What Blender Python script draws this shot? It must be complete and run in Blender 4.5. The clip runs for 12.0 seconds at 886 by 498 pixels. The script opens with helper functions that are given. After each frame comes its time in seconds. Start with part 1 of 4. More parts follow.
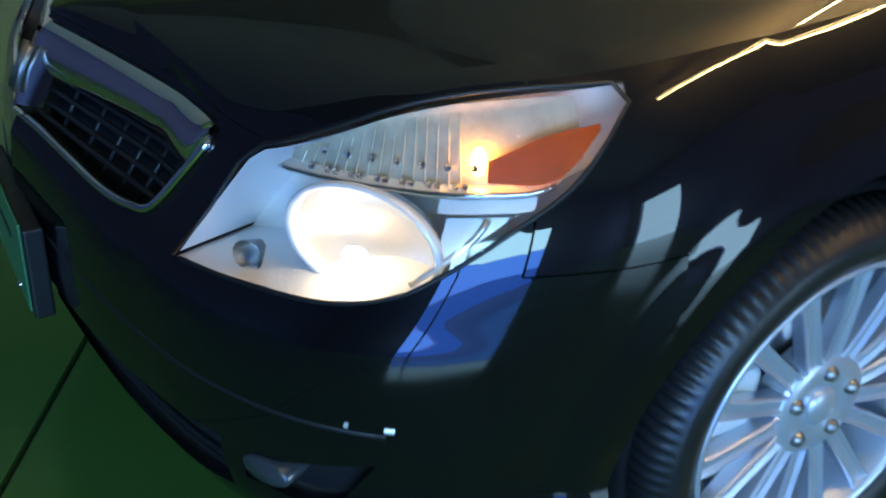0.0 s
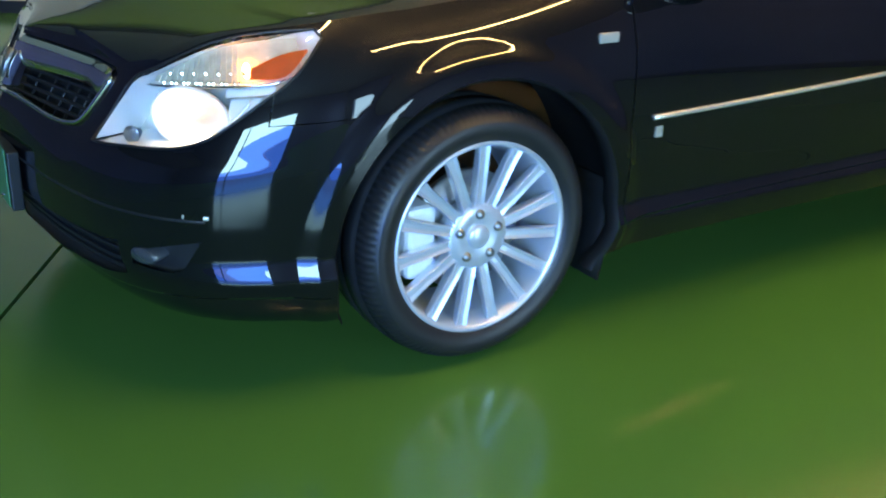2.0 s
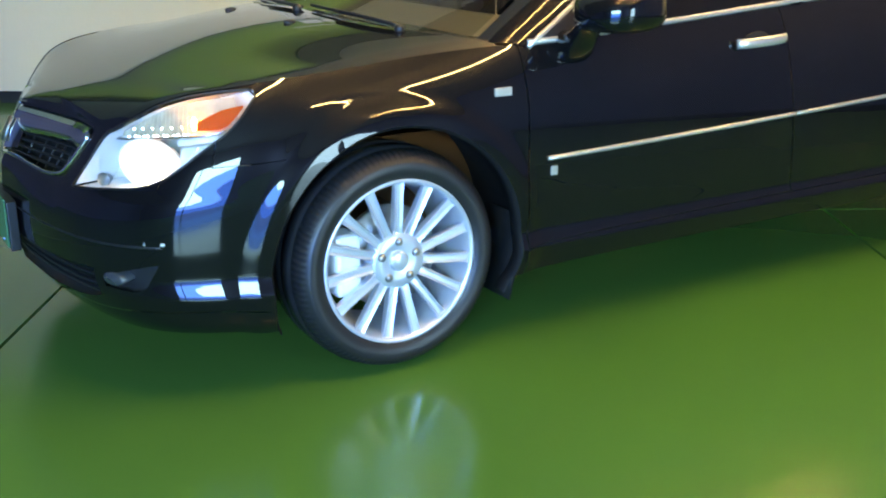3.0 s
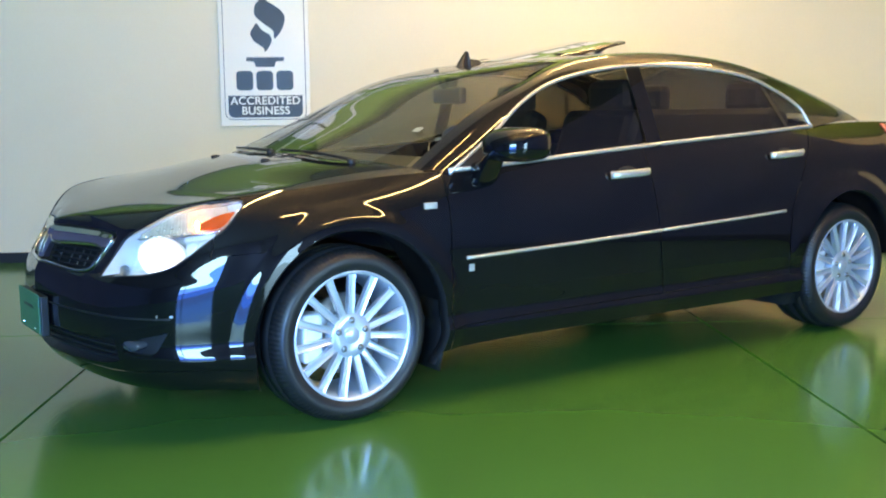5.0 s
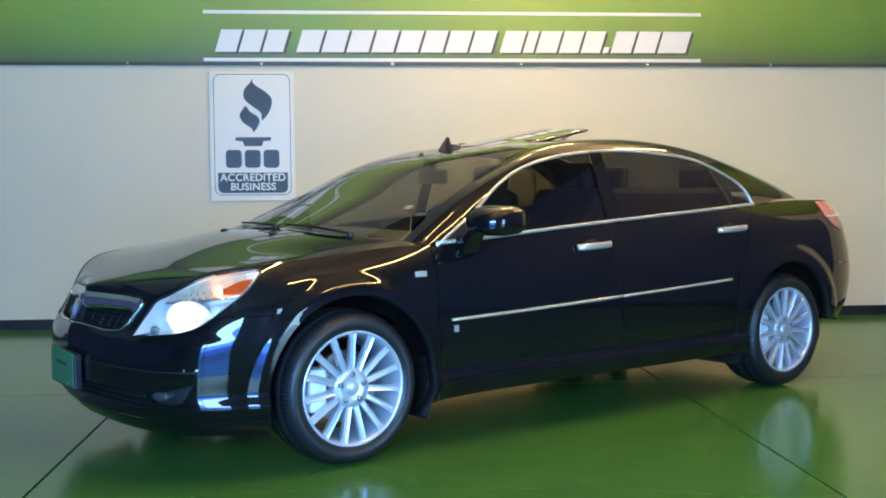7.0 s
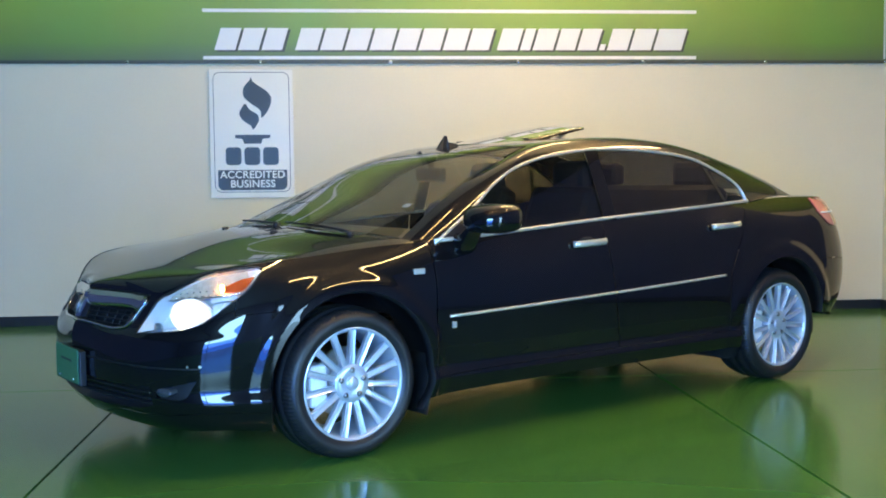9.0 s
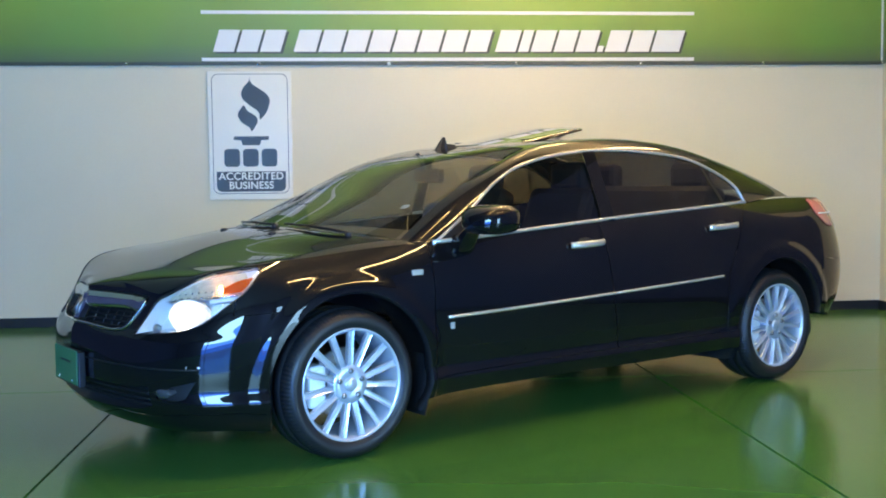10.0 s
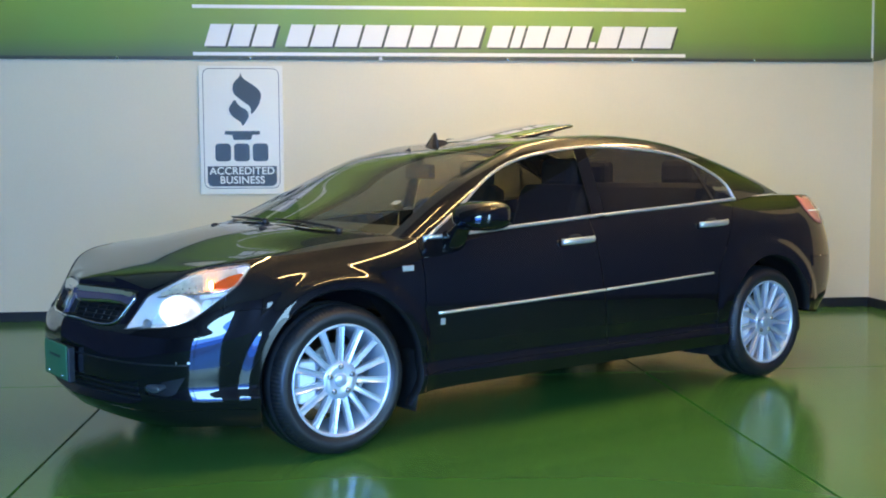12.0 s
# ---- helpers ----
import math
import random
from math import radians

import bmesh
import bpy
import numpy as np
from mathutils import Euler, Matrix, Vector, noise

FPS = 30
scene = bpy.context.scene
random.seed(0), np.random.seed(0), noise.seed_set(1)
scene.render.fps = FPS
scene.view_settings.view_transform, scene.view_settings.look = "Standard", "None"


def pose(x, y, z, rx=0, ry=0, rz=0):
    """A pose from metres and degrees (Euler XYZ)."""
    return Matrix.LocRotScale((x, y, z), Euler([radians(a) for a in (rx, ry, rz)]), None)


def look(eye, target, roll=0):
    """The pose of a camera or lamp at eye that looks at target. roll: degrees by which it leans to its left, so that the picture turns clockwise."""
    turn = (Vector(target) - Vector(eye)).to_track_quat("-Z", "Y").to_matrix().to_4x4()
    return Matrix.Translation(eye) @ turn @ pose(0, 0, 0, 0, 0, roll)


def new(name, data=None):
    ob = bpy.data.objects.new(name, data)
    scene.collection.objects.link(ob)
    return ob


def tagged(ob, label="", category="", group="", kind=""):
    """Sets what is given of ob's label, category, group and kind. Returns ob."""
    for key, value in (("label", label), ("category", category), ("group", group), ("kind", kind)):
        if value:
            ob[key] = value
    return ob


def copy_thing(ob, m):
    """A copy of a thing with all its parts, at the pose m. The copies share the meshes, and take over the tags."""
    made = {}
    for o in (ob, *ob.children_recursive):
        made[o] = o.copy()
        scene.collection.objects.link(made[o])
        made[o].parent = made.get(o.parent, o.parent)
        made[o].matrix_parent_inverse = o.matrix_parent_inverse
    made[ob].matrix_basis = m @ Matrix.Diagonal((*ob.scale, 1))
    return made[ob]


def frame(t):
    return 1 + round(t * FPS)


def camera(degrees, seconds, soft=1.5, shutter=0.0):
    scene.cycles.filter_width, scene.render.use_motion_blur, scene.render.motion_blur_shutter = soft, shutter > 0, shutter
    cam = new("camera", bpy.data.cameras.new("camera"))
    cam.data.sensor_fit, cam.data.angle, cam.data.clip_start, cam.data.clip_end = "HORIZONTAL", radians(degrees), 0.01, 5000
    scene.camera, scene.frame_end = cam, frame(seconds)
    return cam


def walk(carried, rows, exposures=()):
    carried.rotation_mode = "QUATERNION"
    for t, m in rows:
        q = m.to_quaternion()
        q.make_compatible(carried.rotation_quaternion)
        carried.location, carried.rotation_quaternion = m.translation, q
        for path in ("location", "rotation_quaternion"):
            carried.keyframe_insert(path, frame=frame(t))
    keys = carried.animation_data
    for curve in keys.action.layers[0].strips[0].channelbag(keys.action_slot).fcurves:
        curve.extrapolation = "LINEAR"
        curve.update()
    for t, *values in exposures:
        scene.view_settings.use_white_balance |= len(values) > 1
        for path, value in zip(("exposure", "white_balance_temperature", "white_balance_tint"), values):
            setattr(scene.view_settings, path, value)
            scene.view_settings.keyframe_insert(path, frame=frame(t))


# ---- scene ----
cam = camera(45.0, 12.0, soft=1.9, shutter=0.5)
walk(cam, [
    (0, look((-1.330, -2.671, 1.240), (-1.324, 0.809, -0.731), 3.31)),
    (0.5, look((-1.280, -2.954, 1.240), (-1.304, 0.664, -0.466), 1.67)),
    (1, look((-1.156, -3.235, 1.246), (-1.277, 0.445, -0.316), 1.68)),
    (1.5, look((-1.028, -3.507, 1.260), (-1.076, 0.193, -0.257), 2.60)),
    (2, look((-0.935, -3.837, 1.266), (-0.835, -0.131, -0.237), 1.87)),
    (2.5, look((-0.799, -4.120, 1.322), (-0.969, -0.320, 0.084), 1.38)),
    (3, look((-0.649, -4.336, 1.280), (-0.666, -0.522, 0.074), -0.22)),
    (5, look((-0.640, -5.284, 1.137), (-0.446, -1.321, 0.629), -0.62)),
    (5.5, look((-0.658, -5.491, 1.161), (-0.496, -1.519, 0.722), 0.23)),
    (6, look((-0.683, -5.646, 1.184), (-0.453, -1.670, 0.814), -0.37)),
    (6.5, look((-0.745, -5.757, 1.182), (-0.418, -1.779, 0.924), 0.48)),
    (7, look((-0.781, -5.840, 1.172), (-0.442, -1.861, 0.930), -0.41)),
    (9, look((-0.785, -5.920, 1.191), (-0.441, -1.943, 0.928), -0.56)),
    (9.5, look((-0.793, -5.923, 1.190), (-0.438, -1.947, 0.932), -0.43)),
    (10, look((-0.784, -5.931, 1.189), (-0.435, -1.954, 0.932), -0.61)),
    (10.5, look((-0.775, -5.937, 1.190), (-0.399, -1.964, 0.920), -0.58)),
    (11, look((-0.776, -5.943, 1.189), (-0.398, -1.969, 0.928), -0.47)),
    (11.5, look((-0.776, -5.936, 1.193), (-0.396, -1.965, 0.905), -0.63)),
    (12, look((-0.781, -5.936, 1.194), (-0.400, -1.963, 0.918), -0.36)),
], exposures=[
    (0.0, -1.15, 9000, 10), (0.5, -1.3, 9200, 10), (1.0, -1.2, 9200, 10), (1.5, -0.85, 9600, 10), (2.0, -0.45, 10200, 10), (2.5, -0.1, 11300, 10), (3.0, 0.0, 11300, 10),
    (5.0, -0.05, 9700, 10), (5.5, -0.2, 9100, 10), (6.5, -0.42, 8500, 10), (9.0, -0.48, 8250, 10), (12.0, -0.48, 8250, 10),
])

WALL_Y, RIGHT_X, LEFT_X, FRONT_Y, CEILING_Z = 3.105, 3.88, -7.2, -7.4, 3.55
CAR_TURN = 30.98

# ---- light: daylight through the big doorway behind the camera, warm tubes on the ceiling ----
world = bpy.data.worlds.new("world")
scene.world = world
world.use_nodes = True
sky = world.node_tree.nodes.new("ShaderNodeTexSky")
sky.sky_type, sky.sun_disc, sky.sun_elevation, sky.sun_rotation = "NISHITA", False, radians(42), radians(200)
back = world.node_tree.nodes["Background"]
world.node_tree.links.new(sky.outputs[0], back.inputs["Color"])
back.inputs["Strength"].default_value = 0.12


def area_lamp(name, place, target, size_x, size_y, power, colour):
    data = bpy.data.lights.new(name, "AREA")
    data.shape, data.size, data.size_y, data.energy, data.color = "RECTANGLE", size_x, size_y, power, colour
    ob = new(name, data)
    ob.matrix_world = look(place, target)
    return ob


DOOR_X0, DOOR_X1, DOOR_Z = -3.15, 0.35, 2.4
SIDE_Y0, SIDE_Y1, SIDE_Z = -6.9, -5.1, 2.3
DOOR_MID, SIDE_MID = (DOOR_X0 + DOOR_X1) / 2, (SIDE_Y0 + SIDE_Y1) / 2
# through the doorway: bright sky above, the shaded yard below, darker towards its foot
for name, z0, z1, power, colour in (("doorway_daylight", 1.42, DOOR_Z, 740, (0.22, 0.58, 1.0)), ("doorway_yard", 0.62, 1.42, 460, (0.008, 0.18, 1.0)), ("doorway_shade", 0.012, 0.62, 150, (0.006, 0.14, 1.0))):
    area_lamp(name, (DOOR_MID, FRONT_Y - 0.12, (z0 + z1) / 2), (DOOR_MID, 0, (z0 + z1) / 2), DOOR_X1 - DOOR_X0 - 0.04, z1 - z0 - 0.01, power, colour)
area_lamp("side_door_daylight", (RIGHT_X + 0.12, SIDE_MID, SIDE_Z / 2), (0, SIDE_MID, SIDE_Z / 2), SIDE_Y1 - SIDE_Y0 - 0.04, SIDE_Z - 0.04, 430, (0.24, 0.55, 1.0))
sun = new("sun", bpy.data.lights.new("sun", "SUN"))
sun.data.energy, sun.data.angle, sun.data.color = 2.0, radians(0.6), (1.0, 0.95, 0.88)
sun.matrix_world = look((-10, 20, 30), (0, 0, 0))


# ---- materials ----
def nodes_of(name):
    m = bpy.data.materials.new(name)
    m.use_nodes = True
    return m, m.node_tree, m.node_tree.nodes["Principled BSDF"]


def surface(name, colour, rough=0.5, metal=0.0, vary=0.12, scale=6.0, grain=80.0, bump=0.0, coat=0.0, coat_rough=0.03, specular=0.5):
    """Paint, metal, rubber or plastic: a base colour that varies softly at two scales, with uneven gloss and fine relief."""
    m, tree, bsdf = nodes_of(name)
    where = tree.nodes.new("ShaderNodeTexCoord")
    big, fine = tree.nodes.new("ShaderNodeTexNoise"), tree.nodes.new("ShaderNodeTexNoise")
    big.inputs["Scale"].default_value, fine.inputs["Scale"].default_value = scale, grain
    big.inputs["Detail"].default_value = 4.0
    blend = tree.nodes.new("ShaderNodeMath")
    blend.operation = "MULTIPLY_ADD"
    blend.inputs[1].default_value = 0.4
    ramp = tree.nodes.new("ShaderNodeMapRange")
    ramp.inputs["From Min"].default_value, ramp.inputs["From Max"].default_value = 0.3, 1.1
    ramp.inputs["To Min"].default_value, ramp.inputs["To Max"].default_value = 1 - vary, 1 + vary
    tone = tree.nodes.new("ShaderNodeVectorMath")
    tone.operation = "SCALE"
    tone.inputs[0].default_value = colour
    for n in (big, fine):
        tree.links.new(where.outputs["Object"], n.inputs["Vector"])
    tree.links.new(fine.outputs["Fac"], blend.inputs[0])
    tree.links.new(big.outputs["Fac"], blend.inputs[2])
    tree.links.new(blend.outputs[0], ramp.inputs["Value"])
    tree.links.new(ramp.outputs[0], tone.inputs["Scale"])
    tree.links.new(tone.outputs[0], bsdf.inputs["Base Color"])
    gloss = tree.nodes.new("ShaderNodeMapRange")
    gloss.inputs["To Min"].default_value, gloss.inputs["To Max"].default_value = rough * 0.8, min(1.0, rough * 1.2)
    tree.links.new(big.outputs["Fac"], gloss.inputs["Value"])
    tree.links.new(gloss.outputs[0], bsdf.inputs["Roughness"])
    bsdf.inputs["Metallic"].default_value = metal
    bsdf.inputs["Specular IOR Level"].default_value = specular
    bsdf.inputs["Coat Weight"].default_value, bsdf.inputs["Coat Roughness"].default_value = coat, coat_rough
    if bump:
        relief = tree.nodes.new("ShaderNodeBump")
        relief.inputs["Strength"].default_value, relief.inputs["Distance"].default_value = bump, 0.004
        tree.links.new(blend.outputs[0], relief.inputs["Height"])
        tree.links.new(relief.outputs[0], bsdf.inputs["Normal"])
    return m


def glazing(name, tint, gloss=0.02, ior=1.5):
    """Thin glass: it lets light through with a tint and reflects by Fresnel."""
    m, tree, bsdf = nodes_of(name)
    tree.nodes.remove(bsdf)
    clear, shine, mix, edge = (tree.nodes.new("ShaderNode" + k) for k in ("BsdfTransparent", "BsdfGlossy", "MixShader", "LayerWeight"))
    clear.inputs["Color"].default_value = (*tint, 1)
    shine.inputs["Roughness"].default_value = gloss
    edge.inputs["Blend"].default_value = 0.5
    power, share = tree.nodes.new("ShaderNodeMath"), tree.nodes.new("ShaderNodeMath")
    power.operation, share.operation = "POWER", "MULTIPLY_ADD"         # both faces of the pane, growing towards a glancing view
    power.inputs[1].default_value = 4.2
    face_on = 2 * ((ior - 1) / (ior + 1)) ** 2
    share.inputs[1].default_value, share.inputs[2].default_value = 1 - face_on, face_on
    tree.links.new(edge.outputs["Facing"], power.inputs[0])
    tree.links.new(power.outputs[0], share.inputs[0])
    tree.links.new(share.outputs[0], mix.inputs[0])
    tree.links.new(clear.outputs[0], mix.inputs[1])
    tree.links.new(shine.outputs[0], mix.inputs[2])
    tree.links.new(mix.outputs[0], tree.nodes["Material Output"].inputs["Surface"])
    return m


def glow(name, colour, strength):
    m, tree, bsdf = nodes_of(name)
    bsdf.inputs["Emission Color"].default_value, bsdf.inputs["Emission Strength"].default_value = (*colour, 1), strength
    bsdf.inputs["Base Color"].default_value = (*colour, 1)
    return m


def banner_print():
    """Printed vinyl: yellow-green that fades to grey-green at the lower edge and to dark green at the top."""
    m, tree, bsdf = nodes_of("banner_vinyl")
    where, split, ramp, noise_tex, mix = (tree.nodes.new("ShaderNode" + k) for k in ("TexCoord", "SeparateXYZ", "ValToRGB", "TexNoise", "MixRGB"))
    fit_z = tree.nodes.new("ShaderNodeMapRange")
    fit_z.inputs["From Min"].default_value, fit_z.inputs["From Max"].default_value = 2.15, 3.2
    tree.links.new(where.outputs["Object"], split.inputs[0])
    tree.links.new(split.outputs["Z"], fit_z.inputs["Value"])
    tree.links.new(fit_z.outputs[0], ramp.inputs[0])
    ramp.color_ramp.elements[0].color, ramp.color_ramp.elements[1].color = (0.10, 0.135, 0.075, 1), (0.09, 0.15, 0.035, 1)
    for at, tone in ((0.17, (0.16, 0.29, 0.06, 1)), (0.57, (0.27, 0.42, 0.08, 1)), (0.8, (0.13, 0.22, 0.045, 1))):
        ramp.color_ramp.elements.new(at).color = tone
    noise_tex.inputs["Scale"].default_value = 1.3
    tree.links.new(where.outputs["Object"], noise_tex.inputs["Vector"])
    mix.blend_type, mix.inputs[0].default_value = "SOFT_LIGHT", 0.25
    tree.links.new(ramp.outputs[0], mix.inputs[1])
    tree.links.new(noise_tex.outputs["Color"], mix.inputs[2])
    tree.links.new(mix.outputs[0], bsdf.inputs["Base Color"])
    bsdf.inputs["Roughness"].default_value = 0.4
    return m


WALL = surface("painted_plaster", (0.74, 0.665, 0.505), 0.55, vary=0.05, scale=1.2, grain=60, bump=0.12)
DARKWALL = surface("dark_panelling", (0.062, 0.085, 0.20), 0.6, vary=0.2, scale=2, grain=40, bump=0.15)
# unseen ceiling: weak light is put into its colour, for reflections in the bodywork
CEIL = surface("dimmed_ceiling_tone", (0.15, 0.137, 0.115), 0.8, vary=0.2, scale=2, grain=30, bump=0.2)
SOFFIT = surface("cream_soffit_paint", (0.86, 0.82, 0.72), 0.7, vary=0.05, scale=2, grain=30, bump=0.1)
FLOOR = surface("green_epoxy", (0.052, 0.172, 0.037), 0.6, vary=0.05, scale=0.7, grain=2, coat=0.9, coat_rough=0.16, specular=0.0)
JOINT = surface("dark_joint_filler", (0.012, 0.016, 0.012), 0.7, vary=0.3, grain=50, bump=0.3)
BASE = surface("black_vinyl_base", (0.012, 0.013, 0.016), 0.45, vary=0.25, grain=40)
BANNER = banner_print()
WHITE = surface("white_vinyl", (0.82, 0.82, 0.80), 0.4, vary=0.04)
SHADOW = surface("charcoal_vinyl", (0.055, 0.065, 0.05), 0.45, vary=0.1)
PANEL = surface("white_sign_board", (0.79, 0.745, 0.64), 0.35, vary=0.04, scale=3)
INK = surface("charcoal_ink", (0.022, 0.023, 0.028), 0.4, vary=0.1)
PAINT = surface("black_car_paint", (0.004, 0.004, 0.005), 0.3, vary=0.15, scale=4, grain=300, coat=1.0, coat_rough=0.012, specular=0.04)
PAINT.node_tree.nodes["Principled BSDF"].inputs["Coat IOR"].default_value = 1.47
TRIM = surface("black_plastic", (0.010, 0.010, 0.011), 0.45, vary=0.2, grain=150, bump=0.08)
RUBBER = surface("tyre_rubber", (0.013, 0.013, 0.0145), 0.42, vary=0.2, scale=12, grain=120, bump=0.12)
CHROME = surface("chrome", (0.83, 0.82, 0.80), 0.07, 1.0, vary=0.04)
BRIGHT = surface("satin_bright_trim", (0.80, 0.77, 0.71), 0.30, 0.75, vary=0.03, scale=3, grain=20)
ALLOY = surface("silver_alloy", (0.57, 0.63, 0.71), 0.32, 0.55, vary=0.06, scale=9, coat=0.5)
STEEL = surface("worn_steel", (0.34, 0.33, 0.32), 0.38, 1.0, vary=0.2, scale=20, bump=0.05)
GLASS = glazing("windscreen_glass", (0.58, 0.63, 0.57), ior=1.6)
TINTED = glazing("tinted_glass", (0.30, 0.305, 0.29))
LENS = glazing("lamp_lens", (0.96, 0.96, 0.96))
AMBER = surface("amber_reflector", (0.62, 0.07, 0.005), 0.25, vary=0.25, scale=30, coat=0.6)
RED = surface("red_lamp_lens", (0.58, 0.17, 0.13), 0.18, vary=0.08, scale=20, coat=1.0)
BULB = glow("headlamp_bulb", (1.0, 0.88, 0.68), 130)
INDICATOR = glow("indicator_bulb", (1.0, 0.48, 0.10), 130)
TUBE = glow("tube_light", (1.0, 0.74, 0.38), 285)
FABRIC = surface("grey_leather", (0.05, 0.048, 0.045), 0.55, vary=0.15, grain=120, bump=0.15)
DASH = surface("grey_dashboard", (0.09, 0.09, 0.085), 0.6, vary=0.2, grain=150, bump=0.1)
GREEN = surface("green_plate", (0.02, 0.20, 0.09), 0.35, vary=0.1)
SILVER = surface("silver_reflector", (0.88, 0.87, 0.86), 0.25, 0.2, vary=0.05, scale=25)
REFLECTOR = surface("headlamp_reflector", (0.90, 0.89, 0.87), 0.30, 0.9, vary=0.04, scale=60, grain=200, bump=0.2)
CLOUDED = surface("warm_reflector_plastic", (0.72, 0.62, 0.48), 0.25, 0.35, vary=0.25, scale=40, grain=200, bump=0.3)
BANNER_PALE = surface("pale_sticker", (0.34, 0.38, 0.33), 0.6, vary=0.1)


# ---- mesh helpers ----
def mesh_ob(name, bm, material, parent=None, smooth=False, bevel=0.0, segments=2):
    bmesh.ops.recalc_face_normals(bm, faces=bm.faces)
    me = bpy.data.meshes.new(name)
    bm.to_mesh(me)
    bm.free()
    me.materials.append(material)
    if smooth:
        me.shade_smooth()
    ob = new(name, me)
    ob.parent = parent
    if bevel:
        mod = ob.modifiers.new("edges", "BEVEL")
        mod.width, mod.segments, mod.limit_method, mod.angle_limit = bevel, segments, "ANGLE", radians(40)
    return ob


def part(name, bm, material, parent, label="", smooth=False, bevel=0.0):
    return tagged(mesh_ob(name, bm, material, parent, smooth, bevel), label)


def box(bm, x0, x1, y0, y1, z0, z1):
    m = Matrix.LocRotScale(((x0 + x1) / 2, (y0 + y1) / 2, (z0 + z1) / 2), None, (x1 - x0, y1 - y0, z1 - z0))
    return bmesh.ops.create_cube(bm, size=1.0, matrix=m)["verts"]


def block(x0, x1, y0, y1, z0, z1):
    bm = bmesh.new()
    box(bm, x0, x1, y0, y1, z0, z1)
    return bm


def prism(outline, depth, bm=None):
    """An outline in x, z, standing from y = 0 to y = -depth (towards the viewer)."""
    bm = bm or bmesh.new()
    face = bm.faces.new([bm.verts.new((x, 0, z)) for x, z in outline])
    out = bmesh.ops.extrude_face_region(bm, geom=[face])["geom"]
    bmesh.ops.translate(bm, vec=(0, -depth, 0), verts=[v for v in out if isinstance(v, bmesh.types.BMVert)])
    return bm


def grid(rows, flip=False):
    """A sheet through rows of points."""
    bm = bmesh.new()
    vs = [[bm.verts.new(p) for p in row] for row in rows]
    for i in range(len(vs) - 1):
        for j in range(len(vs[0]) - 1):
            try:
                bm.faces.new((vs[i][j], vs[i][j + 1], vs[i + 1][j + 1], vs[i + 1][j]))
            except ValueError:
                pass
    bmesh.ops.remove_doubles(bm, verts=bm.verts, dist=1e-5)
    return bm


def tube(points, radius, sides=8, flat=1.0, bm=None, closed=False):
    """A rod along points; flat squeezes it across."""
    bm = bm or bmesh.new()
    pts = [Vector(p) for p in points]
    rings = []
    for i, p in enumerate(pts):
        a, b = pts[i - 1] if i or closed else p, pts[(i + 1) % len(pts)] if i + 1 < len(pts) or closed else p
        way = (b - a).normalized()
        side = way.cross(Vector((0, 0, 1)))
        side = side.normalized() if side.length > 1e-3 else Vector((0, 1, 0))
        up = side.cross(way)
        rings.append([bm.verts.new(p + side * math.cos(k * math.tau / sides) * radius * flat + up * math.sin(k * math.tau / sides) * radius) for k in range(sides)])
    for i in range(len(rings) if closed else len(rings) - 1):
        a, b = rings[i], rings[(i + 1) % len(rings)]
        for k in range(sides):
            bm.faces.new((a[k], a[(k + 1) % sides], b[(k + 1) % sides], b[k]))
    if not closed:
        bm.faces.new(rings[0][::-1])
        bm.faces.new(rings[-1])
    return bm


def revolve(profile, sides=64, bm=None):
    """Turn a profile of (y, radius) round the y axis."""
    bm = bm or bmesh.new()
    rings = [[bm.verts.new((r * math.cos(k * math.tau / sides), y, r * math.sin(k * math.tau / sides))) for k in range(sides)] for y, r in profile]
    for a, b in zip(rings, rings[1:]):
        for k in range(sides):
            bm.faces.new((a[k], a[(k + 1) % sides], b[(k + 1) % sides], b[k]))
    return bm


def thing(name, label, category, place=(0, 0, 0), turn=0.0, group="", kind=""):
    ob = new(name)
    ob.matrix_world = pose(*place, 0, 0, turn)
    return tagged(ob, label, category, group, kind)


# ---- the showroom ----
T = 0.2
wall_back = tagged(mesh_ob("wall_back", block(LEFT_X - T, RIGHT_X + T, WALL_Y, WALL_Y + T, 0, CEILING_Z + 0.03), WALL), "off-white painted plaster wall", "wall", kind="structure")
tagged(mesh_ob("wall_corner", block(RIGHT_X, RIGHT_X + T, 0.4, WALL_Y - 0.002, 0, CEILING_Z + 0.03), WALL), "off-white painted wall at the corner", "wall", kind="structure")
bm = block(RIGHT_X, RIGHT_X + T, SIDE_Y1, 0.399, 0, CEILING_Z + 0.03)
box(bm, RIGHT_X, RIGHT_X + T, FRONT_Y + 0.001, SIDE_Y0, 0, CEILING_Z + 0.03)
box(bm, RIGHT_X, RIGHT_X + T, SIDE_Y0, SIDE_Y1, SIDE_Z, CEILING_Z + 0.03)
tagged(mesh_ob("wall_right", bm, DARKWALL), "dark panelled side wall with a glazed doorway", "wall", kind="structure")
tagged(mesh_ob("wall_left", block(LEFT_X - T, LEFT_X, FRONT_Y + 0.001, WALL_Y - 0.002, 0, CEILING_Z + 0.03), DARKWALL), "dark panelled side wall", "wall", kind="structure")
bm = block(LEFT_X - T, DOOR_X0, FRONT_Y - T, FRONT_Y, 0, CEILING_Z + 0.03)
box(bm, DOOR_X1, RIGHT_X + T, FRONT_Y - T, FRONT_Y, 0, CEILING_Z + 0.03)
box(bm, DOOR_X0, DOOR_X1, FRONT_Y - T, FRONT_Y, DOOR_Z, CEILING_Z + 0.03)
tagged(mesh_ob("wall_front", bm, DARKWALL), "dark wall with a wide open doorway", "wall", kind="structure")
